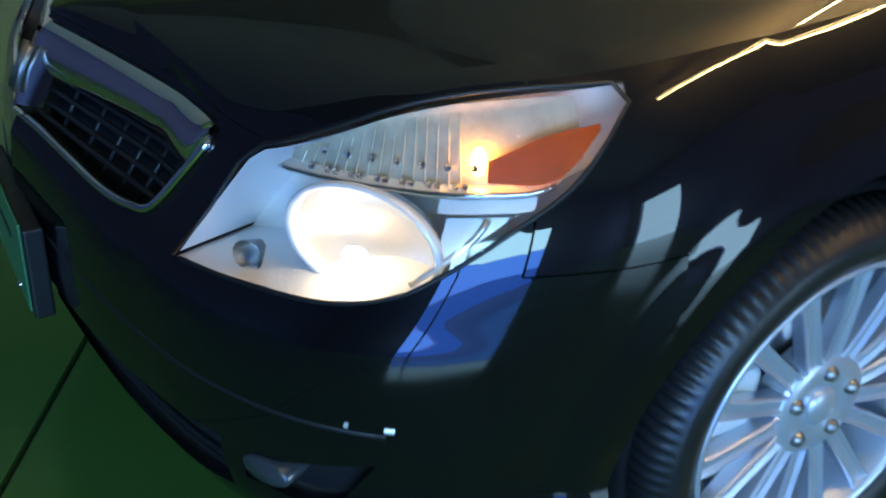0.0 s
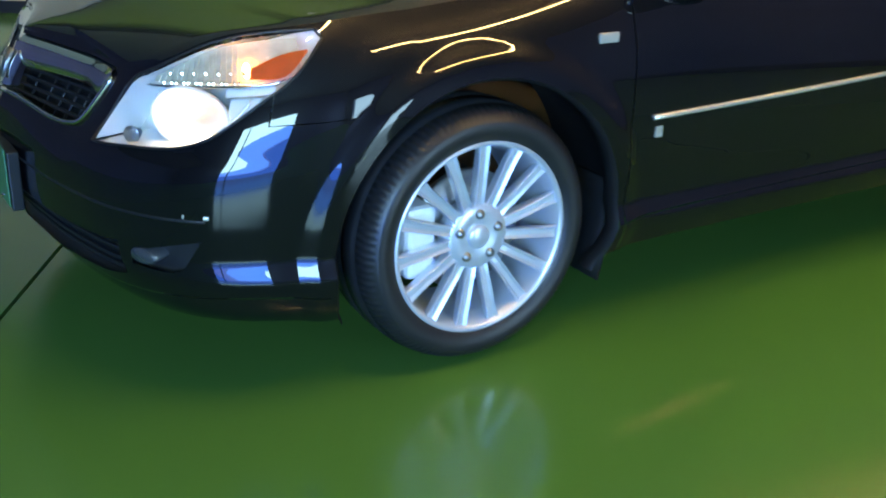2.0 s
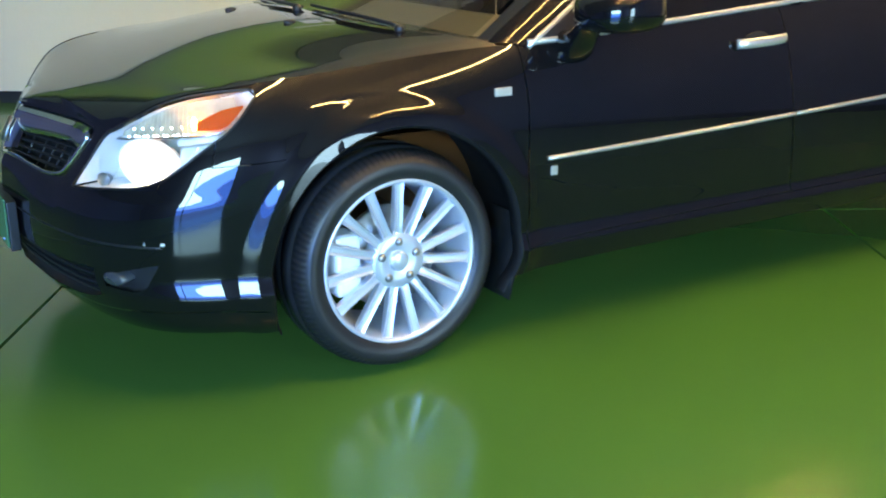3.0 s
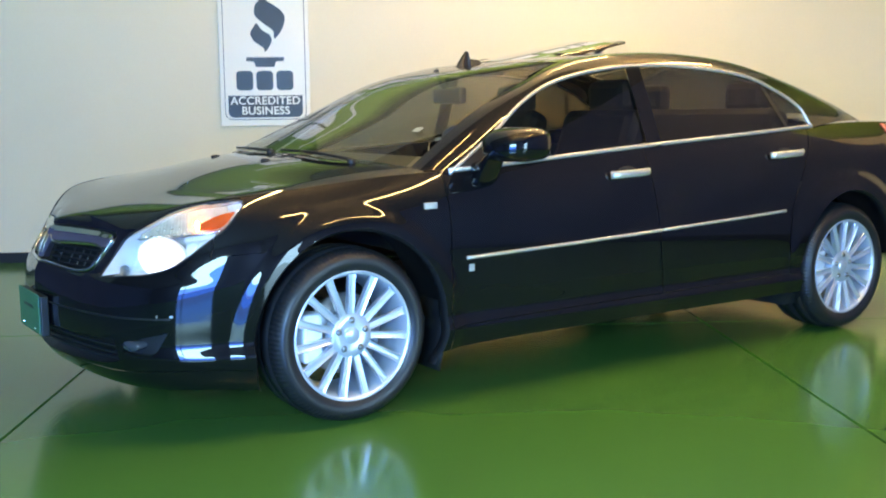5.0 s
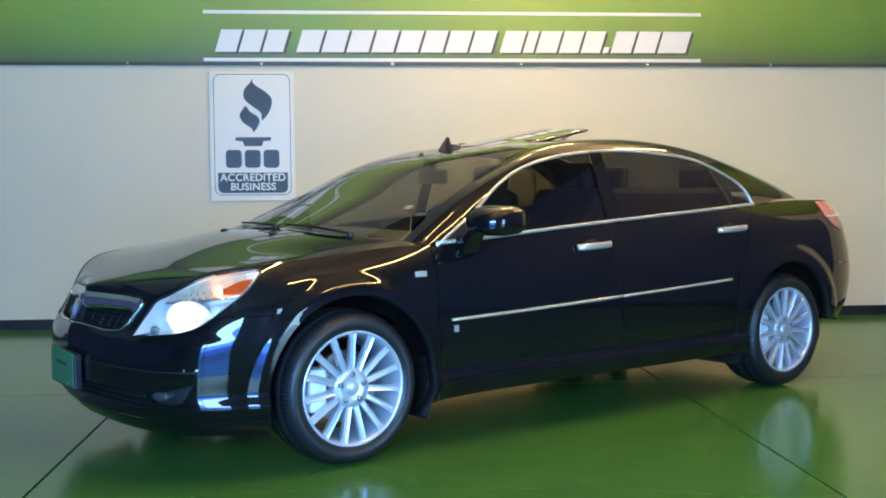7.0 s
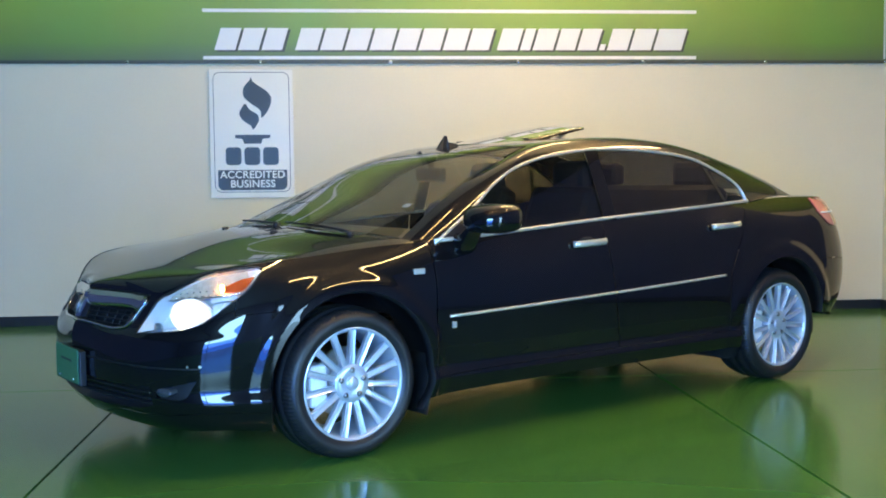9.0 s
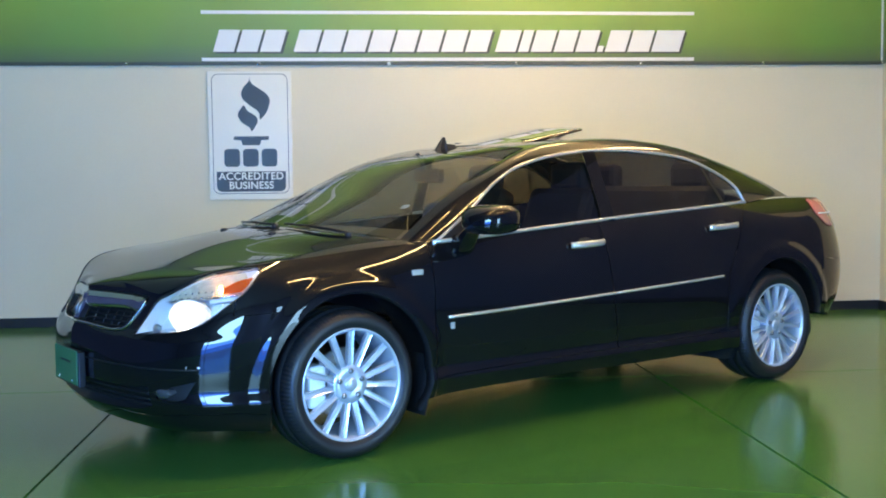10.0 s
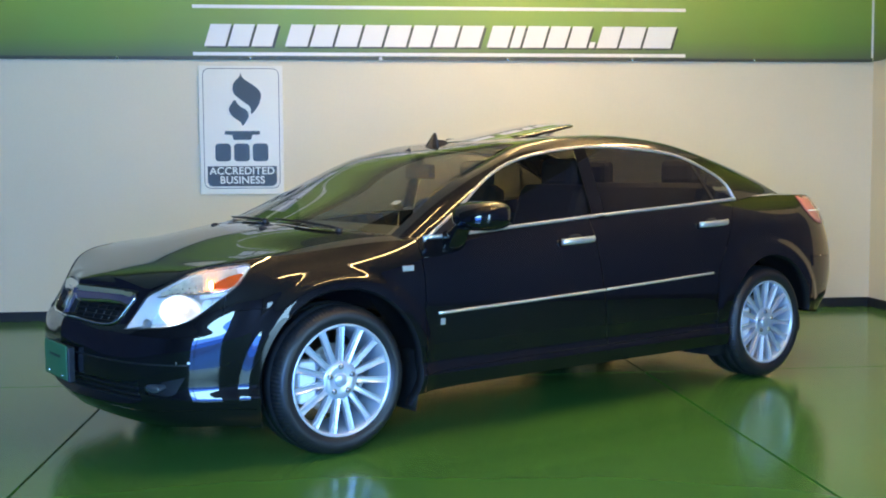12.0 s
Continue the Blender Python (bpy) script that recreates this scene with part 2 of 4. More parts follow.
frame_1 = thing("door_1", "dark metal frame of the open daylight doorway", "door frame", kind="structure")
for x in (DOOR_X0, DOOR_X0 + 0.55, DOOR_X1 - 0.07):
    part("post", block(x, x + 0.07, FRONT_Y - 0.06, FRONT_Y - 0.001, 0, DOOR_Z - 0.071), BASE, frame_1)
part("header", block(DOOR_X0, DOOR_X1, FRONT_Y - 0.06, FRONT_Y - 0.001, DOOR_Z - 0.07, DOOR_Z), BASE, frame_1)
tagged(mesh_ob("ceiling", block(LEFT_X - T, RIGHT_X + T, FRONT_Y - T, WALL_Y + T, CEILING_Z + 0.031, CEILING_Z + 0.19), CEIL), "unseen ceiling with its dimness put into the colour", "ceiling", kind="structure")
# added slab, out of view: a bright cream area for windscreen and bonnet to mirror
tagged(mesh_ob("soffit", block(LEFT_X, RIGHT_X, -0.2, WALL_Y - 0.001, CEILING_Z - 0.02, CEILING_Z + 0.030), SOFFIT), "unseen cream slab added under the ceiling along the wall", "soffit", kind="structure")
tagged(mesh_ob("ground", block(-60, 60, -80, FRONT_Y - T - 0.001, -0.25, -0.03), surface("asphalt", (0.06, 0.06, 0.062), 0.85, vary=0.2, grain=40, bump=0.4)), "grey asphalt yard outside the doorway", "ground", kind="structure")

# floor slabs with sunk joints between them
JX, JY, GAP, FLOOR_Z = (-5.06, -2.02, 1.02), (0.25,), 0.0065, 0.011
xs = [LEFT_X - T, *JX, RIGHT_X + T]
ys = [FRONT_Y - T, *JY, WALL_Y + T]
floor = tagged(mesh_ob("floor", block(LEFT_X - T, RIGHT_X + T, FRONT_Y - T, WALL_Y + T, -0.15, -0.006), JOINT), "glossy green epoxy floor with saw-cut joints", "floor", kind="structure")
for i in range(len(xs) - 1):
    for j in range(len(ys) - 1):
        part("slab", block(xs[i] + GAP, xs[i + 1] - GAP, ys[j] + GAP, ys[j + 1] - GAP, -0.0055, FLOOR_Z), FLOOR, floor)

base = tagged(mesh_ob("baseboard", block(LEFT_X, RIGHT_X - 0.014, WALL_Y - 0.013, WALL_Y - 0.001, 0, 0.092), BASE, bevel=0.003), "black vinyl baseboard along the wall", "baseboard", kind="structure")
tagged(mesh_ob("baseboard", block(RIGHT_X - 0.013, RIGHT_X - 0.001, SIDE_Y1, WALL_Y - 0.001, 0, 0.092), BASE, bevel=0.003), "black vinyl baseboard along the side wall", "baseboard", kind="structure")

# printed banner over the wall: band, rules, slanted letter-sized bars with a dropped shadow, screws
banner = thing("wall_banner", "yellow-green vinyl banner with white rules and lettering bars", "banner")
BAND_Z, BAND_TOP = 2.158, 3.2
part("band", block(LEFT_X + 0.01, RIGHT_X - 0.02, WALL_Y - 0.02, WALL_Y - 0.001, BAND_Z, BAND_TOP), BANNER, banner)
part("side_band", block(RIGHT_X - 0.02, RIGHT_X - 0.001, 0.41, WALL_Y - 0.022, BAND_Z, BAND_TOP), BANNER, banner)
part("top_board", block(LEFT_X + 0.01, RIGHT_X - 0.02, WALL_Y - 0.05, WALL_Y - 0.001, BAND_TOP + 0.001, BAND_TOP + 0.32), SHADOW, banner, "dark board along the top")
part("corner_strip", block(RIGHT_X - 0.034, RIGHT_X - 0.021, WALL_Y - 0.034, WALL_Y - 0.021, BAND_Z + 0.03, BAND_TOP), WHITE, banner, "white corner strip")
part("lower_edge", block(LEFT_X + 0.01, RIGHT_X - 0.036, WALL_Y - 0.026, WALL_Y - 0.0205, BAND_Z - 0.006, BAND_Z + 0.02), SHADOW, banner, "grey hem of the banner")
for z in (2.200, 2.585):
    part("rule", block(-1.966, 2.180, WALL_Y - 0.026, WALL_Y - 0.0205, z - 0.014, z + 0.014), WHITE, banner, "white printed rule")

# widths of the letter bars, word by word, in the proportions of a heavy italic
WORDS = ((-1.872, -1.300, 3), (-1.215, 0.416, 8), (0.465, 2.070, 9))
LETTER_Z0, LETTER_Z1, SLANT = 2.262, 2.442, 0.055
for w, (x0, x1, count) in enumerate(WORDS):
    wide = [1.0] * count
    if w == 2:
        wide = [1.0, 0.55, 1.0, 0.95, 0.95, 0.35, 1.0, 1.05, 1.35]
    unit = (x1 - x0) / sum(wide)
    x = x0
    for k, v in enumerate(wide):
        a, b = x + 0.010, x + v * unit - 0.012
        top = LETTER_Z0 + 0.05 if (w, k) == (2, 5) else LETTER_Z1
        lean = SLANT * (top - LETTER_Z0) / (LETTER_Z1 - LETTER_Z0)
        for name, dx, dz, material, y in (("letter_shadow", 0.020, -0.014, SHADOW, 0.0225), ("letter_bar", 0, 0, WHITE, 0.0265)):
            bm = prism([(a + dx - 0.012, LETTER_Z0 + dz), (b + dx - 0.012, LETTER_Z0 + dz), (b + dx + lean - 0.012, top + dz), (a + dx + lean - 0.012, top + dz)], 0.003)
            bmesh.ops.translate(bm, vec=(0, WALL_Y - y, 0), verts=bm.verts)
            part(name, bm, material, banner)
        x += v * unit
for k in range(8):
    bm = bmesh.new()
    bmesh.ops.create_uvsphere(bm, u_segments=12, v_segments=8, radius=0.016, matrix=pose(-3.647 + k * 1.0725, WALL_Y - 0.028, 2.163))
    part("grommet", bm, CHROME if k != 3 else WHITE, banner, smooth=True)

# sign board
sign = thing("sign_board", "white accreditation sign board with charcoal emblem and lettering", "sign")
SX0, SX1, SZ0, SZ1 = -1.929, -1.243, 1.046, 2.105


def rounded(x0, x1, z0, z1, r, n=6):
    out = []
    for cx, cz, a in ((x1 - r, z1 - r, 0), (x0 + r, z1 - r, 90), (x0 + r, z0 + r, 180), (x1 - r, z0 + r, 270)):
        out += [(cx + r * math.cos(radians(a + 90 * k / n)), cz + r * math.sin(radians(a + 90 * k / n))) for k in range(n + 1)]
    return out


def on_sign(name, outline, material, lift, depth=0.002, label=""):
    bm = prism(outline, depth)
    bmesh.ops.translate(bm, vec=(0, WALL_Y - lift, 0), verts=bm.verts)
    return part(name, bm, material, sign, label)


part("board", block(SX0, SX1, WALL_Y - 0.016, WALL_Y - 0.002, SZ0, SZ1), PANEL, sign, bevel=0.003)
IX0, IX1, IZ0, IZ1 = SX0 + 0.033, SX1 - 0.03, SZ0 + 0.047, SZ1 - 0.022
on_sign("border", rounded(IX0, IX1, IZ0, IZ1, 0.055), INK, 0.0165, label="thin charcoal border line")
on_sign("field", rounded(IX0 + 0.005, IX1 - 0.005, IZ0 + 0.005, IZ1 - 0.005, 0.05), PANEL, 0.019)
CX = (IX0 + IX1) / 2
low_corners = [(x, z) for x, z in rounded(IX0 + 0.028, IX1 - 0.028, IZ0 + 0.018, IZ0 + 0.185, 0.045) if z < IZ0 + 0.08]
on_sign("caption_block", [(IX0 + 0.028, IZ0 + 0.185), *low_corners, (IX1 - 0.028, IZ0 + 0.185)], INK, 0.0215, label="charcoal caption block")


def leaf(points, x0, z0, scale):
    """A smooth closed outline through a few corners of the emblem."""
    out, n = [], len(points)
    for i in range(n):
        p0, p1, p2, p3 = (points[(i + k) % n] for k in (-1, 0, 1, 2))
        for s in range(4):
            f = s / 4
            out.append(tuple(0.5 * (2 * p1[c] + (p2[c] - p0[c]) * f + (2 * p0[c] - 5 * p1[c] + 4 * p2[c] - p3[c]) * f * f + (3 * p1[c] - p0[c] - 3 * p2[c] + p3[c]) * f**3) for c in (0, 1)))
    return [(x0 + x * scale, z0 - z * scale) for x, z in out]


on_sign("upper_flame", leaf([(0, 0), (12, 28), (78, 74), (104, 112), (90, 170), (52, 216), (46, 178), (0, 142), (-40, 104), (-38, 56), (-6, 18)], CX + 0.0, 2.046, 0.00157), INK, 0.0215)
on_sign("lower_flame", leaf([(-32, 142), (-10, 172), (30, 198), (38, 226), (28, 250), (6, 278), (-4, 258), (-46, 228), (-64, 192), (-50, 162)], CX + 0.0, 2.046, 0.00157), INK, 0.0215)
on_sign("torch_bowl", [(CX - 0.065, 1.495), (CX + 0.075, 1.495), (CX + 0.088, 1.535), (CX + 0.148, 1.540), (CX + 0.152, 1.568), (CX - 0.135, 1.568), (CX - 0.140, 1.540), (CX - 0.080, 1.535)], INK, 0.0215)
for k in range(3):
    x = CX - 0.218 + k * 0.153
    on_sign("initial_bar", rounded(x, x + 0.128, 1.318, 1.465, 0.03), INK, 0.0215)


def lettering(name, words, x, y, z, size, material, parent, squeeze=1.0, turn=None):
    """Raised lettering in the built-in font, as a mesh, centred on x and standing on z."""
    data = bpy.data.curves.new(name, "FONT")
    data.body, data.size, data.align_x, data.extrude, data.space_character = words, size, "CENTER", 0.001, 1.05
    data.offset = size * 0.018
    tmp = bpy.data.objects.new(name, data)
    scene.collection.objects.link(tmp)
    bpy.context.view_layer.update()
    me = bpy.data.meshes.new_from_object(tmp.evaluated_get(bpy.context.evaluated_depsgraph_get()))
    bpy.data.objects.remove(tmp)
    me.transform((turn or pose(x, y, z, 90)) @ Matrix.Diagonal((squeeze, 1, 1, 1)))
    me.materials.clear()
    me.materials.append(material)
    ob = new(name, me)
    ob.parent = parent
    return tagged(ob, "white lettering")


lettering("caption_text", "ACCREDITED", CX, WALL_Y - 0.0240, IZ0 + 0.118, 0.085, PANEL, sign)
lettering("caption_text", "BUSINESS", CX, WALL_Y - 0.0240, IZ0 + 0.042, 0.085, PANEL, sign)

# ceiling tube lights
for x, y in ((-0.4, -1.9), (1.4, -1.95), (0.75, 1.25), (2.3, 0.2)):
    lamp = thing("ceiling_light", "white fluorescent tube light hanging under the ceiling", "ceiling light", (x, y, CEILING_Z - 0.34), 60, group="ceiling lights")
    part("housing", block(-0.92, 0.92, -0.014, 0.014, 0.045, 0.080), WHITE, lamp, bevel=0.005)
    for dx in (-0.7, 0.7):
        part("hanger", tube([(dx, 0, 0.085), (dx, 0, 0.38)], 0.004, 6), STEEL, lamp)
    part("tube", tube([(-0.90, 0, 0), (0.90, 0, 0)], 0.013, 12), TUBE, lamp, "glowing warm tube", smooth=True)


# ---- the car's body surface: x to its rear, y to its right, z up, the middle of the wheelbase at 0 ----
def lerp_table(table, x):
    """A smooth curve through (x, value) pairs."""
    if x <= table[0][0]:
        return table[0][1]
    for i in range(len(table) - 1):
        (x0, v0), (x1, v1) = table[i], table[i + 1]
        if x <= x1:
            m0 = (v1 - table[i - 1][1]) / (x1 - table[i - 1][0]) if i else (v1 - v0) / (x1 - x0)
            m1 = (table[i + 2][1] - v0) / (table[i + 2][0] - x0) if i + 2 < len(table) else (v1 - v0) / (x1 - x0)
            h = x1 - x0
            t = (x - x0) / h
            return ((2 * t**3 - 3 * t**2 + 1) * v0 + (t**3 - 2 * t**2 + t) * h * m0
                    + (3 * t**2 - 2 * t**3) * v1 + (t**3 - t**2) * h * m1)
    return table[-1][1]


def eased(table, x, reach):
    """The same curve, rounded off over a reach either way."""
    return sum(k * lerp_table(table, x + d * reach) for d, k in ((-1, 0.07), (-0.66, 0.13), (-0.33, 0.19), (0, 0.22), (0.33, 0.19), (0.66, 0.13), (1, 0.07)))


NOSE, TAIL, TURN, TAIL_N = -1.6, 1.72, 1.2, 2.6            # where the rounded ends begin, and how long each counts along the body
WHEEL_X, WHEEL_Z, ARCH, FLARE = 1.426, 0.336, 0.392, 0.013
NOSE_X = [(0.15, -2.14), (0.22, -2.225), (0.30, -2.275), (0.38, -2.292), (0.50, -2.288), (0.56, -2.272), (0.60, -2.240), (0.68, -2.192), (0.76, -2.150), (0.86, -2.12)]
PROW = [(0.15, 0.02), (0.3, 0.034), (0.52, 0.040), (0.62, 0.070), (0.76, 0.085)]
PROW_WIDE = [(0.5, 0.46), (0.62, 0.34), (0.76, 0.34)]
TAIL_X = [(0.2, 2.10), (0.34, 2.25), (0.44, 2.385), (0.52, 2.43), (0.62, 2.445), (0.74, 2.43), (0.85, 2.385), (0.97, 2.31), (1.06, 2.25)]
HALF = [(0.15, 0.79), (0.22, 0.860), (0.27, 0.884), (0.314, 0.897), (0.326, 0.8935), (0.352, 0.8835), (0.366, 0.880), (0.45, 0.890), (0.60, 0.898), (0.74, 0.894), (0.86, 0.880), (1.0, 0.87), (1.1, 0.86)]
WAIST = [(-1.6, 0.975), (-1.2, 0.99), (-0.7, 1.0), (0.6, 1.0), (1.2, 0.995), (1.72, 0.975)]
TOP_Z = [(-2.8, 0.742), (-2.6, 0.738), (-2.42, 0.735), (-2.37, 0.750), (-2.30, 0.775), (-2.18, 0.810), (-2.04, 0.834), (-1.86, 0.850), (-1.6, 0.872), (-1.3, 0.900), (-1.06, 0.914), (-0.98, 0.914),
         (-0.5, 0.946), (0.1, 0.986), (0.68, 1.018), (1.17, 1.046), (1.5, 1.062), (1.9, 1.062), (2.4, 1.050), (2.92, 1.045)]
TOP_IN = [(-2.8, 0.0), (-2.3, 0.03), (-2.1, 0.08), (-1.95, 0.085), (-1.8, 0.08), (-1.4, 0.085), (-1.06, 0.06), (-0.98, 0.04), (0.6, 0.04), (1.2, 0.065), (1.6, 0.10), (2.0, 0.08), (2.92, 0.02)]
BOTTOM_Z = [(-2.8, 0.20), (-2.3, 0.195), (-1.9, 0.20), (-1.75, 0.185), (-1.3, 0.19), (-1.0, 0.235), (-0.5, 0.248), (0.9, 0.25), (1.4, 0.27), (1.72, 0.36), (1.9, 0.37), (2.2, 0.33), (2.92, 0.30)]


def top_z(s):
    return eased(TOP_Z, s, min(0.14, max(0.0, (s + 1.95) * 0.5)))


def bottom_z(s):
    return lerp_table(BOTTOM_Z, s)


def end_x(s, z):
    """Where station s lies along the car, the rounded ends included."""
    if s < NOSE:
        return NOSE - (NOSE - lerp_table(NOSE_X, z)) * math.sin(min(1.0, (NOSE - s) / TURN) * math.pi / 2) ** (2 / 3.1)
    if s > TAIL:
        return TAIL + (lerp_table(TAIL_X, z) - TAIL) * math.sin(min(1.0, (s - TAIL) / TURN) * math.pi / 2) ** (2 / TAIL_N)
    return s


def half_width(s, z):
    """Half the body's width at station s, before the rounded ends."""
    c = min(max(s, NOSE), TAIL)
    w = (eased(HALF, z, min(0.09, (z - 0.42))) if z > 0.45 else lerp_table(HALF, z)) * eased(WAIST, c, 0.2)
    over = max(0.0, 1 - (top_z(s) - z) / 0.24)
    w -= eased(TOP_IN, s, 0.16) * over ** 2.6
    x = end_x(s, z)
    for wx, reach in ((-WHEEL_X, 0.478), (WHEEL_X, 0.505)):     # the flared band round each wheel
        if abs(x - wx) < 0.6:
            d = math.hypot(x - wx, z - WHEEL_Z)
            k = min(1.0, max(0.0, (reach - d) / 0.058))
            w += FLARE * (k * k * (3 - 2 * k) + 0.12 * k * max(0.0, (reach - d) / (reach - ARCH)))
    return w


def body(s, z):
    """The point (x, y, z) of the car's left side at station s and height z."""
    w = half_width(s, z)
    if NOSE <= s <= TAIL:
        return (s, -w, z)
    if s < NOSE:
        a, base, sign, n, k = NOSE - lerp_table(NOSE_X, z), NOSE, -1, 3.1, (NOSE - s) / TURN
    else:
        a, base, sign, n, k = lerp_table(TAIL_X, z) - TAIL, TAIL, 1, TAIL_N, (s - TAIL) / TURN
    ang = min(1.0, k) * math.pi / 2
    x, y = base + sign * a * math.sin(ang) ** (2 / n), -w * max(0.0, math.cos(ang)) ** (2 / n)
    if s < NOSE:                                  # the nose runs out to a soft prow
        x -= lerp_table(PROW, z) * max(0.0, 1 + y / lerp_table(PROW_WIDE, z)) ** 1.25
    return (x, y, z)


def station_at(x, z):
    """The station whose point at height z lies at x along the car."""
    a, b = NOSE - TURN, TAIL + TURN
    for _ in range(40):
        m = (a + b) / 2
        a, b = (m, b) if body(m, z)[0] < x else (a, m)
    return (a + b) / 2


def body_normal(s, z):
    a, b = body(s - 0.004, z), body(s + 0.004, z)
    c, d = body(s, z - 0.004), body(s, z + 0.004)
    u = [b[i] - a[i] for i in range(3)]
    v = [d[i] - c[i] for i in range(3)]
    n = (u[1] * v[2] - u[2] * v[1], u[2] * v[0] - u[0] * v[2], u[0] * v[1] - u[1] * v[0])
    m = math.sqrt(sum(i * i for i in n)) or 1.0
    n = tuple(i / m for i in n)
    return n if n[1] < 0.02 else tuple(-i for i in n)


def on_body(s, z, out=0.0):
    p, n = body(s, z), body_normal(s, z)
    return tuple(p[i] + n[i] * out for i in range(3))


# ---- the car ----
car = thing("sedan_car", "glossy black four-door sedan with chrome trim, headlamps on", "car", (0, 0, 0), CAR_TURN)


def mirrored(bm):
    """The same shape on the car's other side."""
    other = bm.copy()
    bmesh.ops.scale(other, vec=(1, -1, 1), verts=other.verts)
    return other


def both(name, bm, material, parent=car, label="", smooth=True, bevel=0.0, solid=0.0):
    """A part on the car's left side, and its mirror image on the right."""
    made = []
    for b in (mirrored(bm), bm):
        ob = part(name, b, material, parent, label, smooth, bevel)
        if solid:
            mod = ob.modifiers.new("thickness", "SOLIDIFY")
            mod.thickness, mod.offset = solid, -1
        made.append(ob)
    return made[1]


# openings in the body, each between a lower and an upper edge along the stations
HEAD_LOW = [(-2.485, 0.581), (-2.334, 0.594), (-2.195, 0.607), (-2.097, 0.632), (-2.034, 0.667), (-1.967, 0.706), (-1.875, 0.755), (-1.777, 0.830)]
HEAD_HIGH = [(-2.485, 0.581), (-2.466, 0.640), (-2.450, 0.696), (-2.42, 0.724)]
GRILLE_LOW = [(-2.80, 0.598), (-2.73, 0.590), (-2.655, 0.586), (-2.60, 0.592), (-2.567, 0.606), (-2.545, 0.648), (-2.515, 0.708)]
GRILLE_S = -2.515                              # where the grille ends beside the headlamp
INTAKE_LOW, INTAKE_HIGH = [(-2.80, 0.262), (-2.45, 0.285), (-2.34, 0.305)], [(-2.80, 0.375), (-2.45, 0.378), (-2.34, 0.383)]
FOG_LOW, FOG_HIGH = [(-2.300, 0.336), (-2.13, 0.342), (-2.06, 0.408)], [(-2.300, 0.362), (-2.20, 0.388), (-2.06, 0.412)]


def head_low(s):
    return lerp_table(HEAD_LOW, s)


def head_high(s):
    return lerp_table(HEAD_HIGH, s) if s < -2.42 else top_z(s) - 0.006 - 0.004 * max(0, (s + 1.9) / 0.1)


def grille_low(s):
    return lerp_table(GRILLE_LOW, s)


def grille_high(s):
    return top_z(s) - 0.008


def hole_at(s, z):
    if -2.485 < s < -1.777 and head_low(s) < z < head_high(s):
        return "lamp"
    if s < GRILLE_S and grille_low(s) < z < grille_high(s):
        return "grille"
    if s < -2.34 and lerp_table(INTAKE_LOW, s) < z < lerp_table(INTAKE_HIGH, s):
        return "intake"
    if -2.30 < s < -2.06 and lerp_table(FOG_LOW, s) < z < lerp_table(FOG_HIGH, s):
        return "fog"
    x = body(s, z)[0]
    for wx in (-WHEEL_X, WHEEL_X):
        if math.hypot(x - wx, z - WHEEL_Z) < ARCH:
            return "arch"
    return ""


SEAMS = (-1.93, -1.015, 0.09, 0.955, 1.78, 2.25)
LEVELS = sorted([k / 76 for k in range(77)] + [0.122, 0.124, 0.126, 0.470, 0.472, 0.474, 0.7165, 0.718, 0.7195])


def lean(s, z):
    """The door edges are not upright: stations near them shift with the height."""
    s += max(0.0, 1 - abs(s - 0.09) / 0.35) * (0.075 - 0.15 * z)
    return s + max(0.0, 1 - abs(s - 0.955) / 0.25) * 0.55 * max(0.0, z - 0.66)


def panel_at(s, v):
    """Which body panel a place belongs to: its station, and its height as a share of the side."""
    if s < -1.75 and v < 0.124:
        return "front_valance"
    if s < -1.93 or (s < -1.7 and v < 0.718):
        return "front_bumper"
    if s < -1.015:
        return "front_fender"
    if v < 0.124 and s < 1.1:
        return "sill"
    if s < 0.09:
        return "front_door"
    if s < 0.955:
        return "rear_door"
    if s > 1.78 and v < 0.472:
        return "rear_bumper"
    return "boot_face" if s > 2.25 else "rear_quarter"


def stations():
    out = [NOSE - TURN * (1 - k / 120) ** 1.4 for k in range(120)]
    n = 290
    out += [NOSE + (TAIL - NOSE) * k / n for k in range(n)]
    out += [TAIL + TURN * (k / 70) ** 1.5 for k in range(71)]
    for e in SEAMS:
        out = [s for s in out if abs(s - e) > 0.006] + [e - 0.0020, e, e + 0.0020]
    return sorted(out)


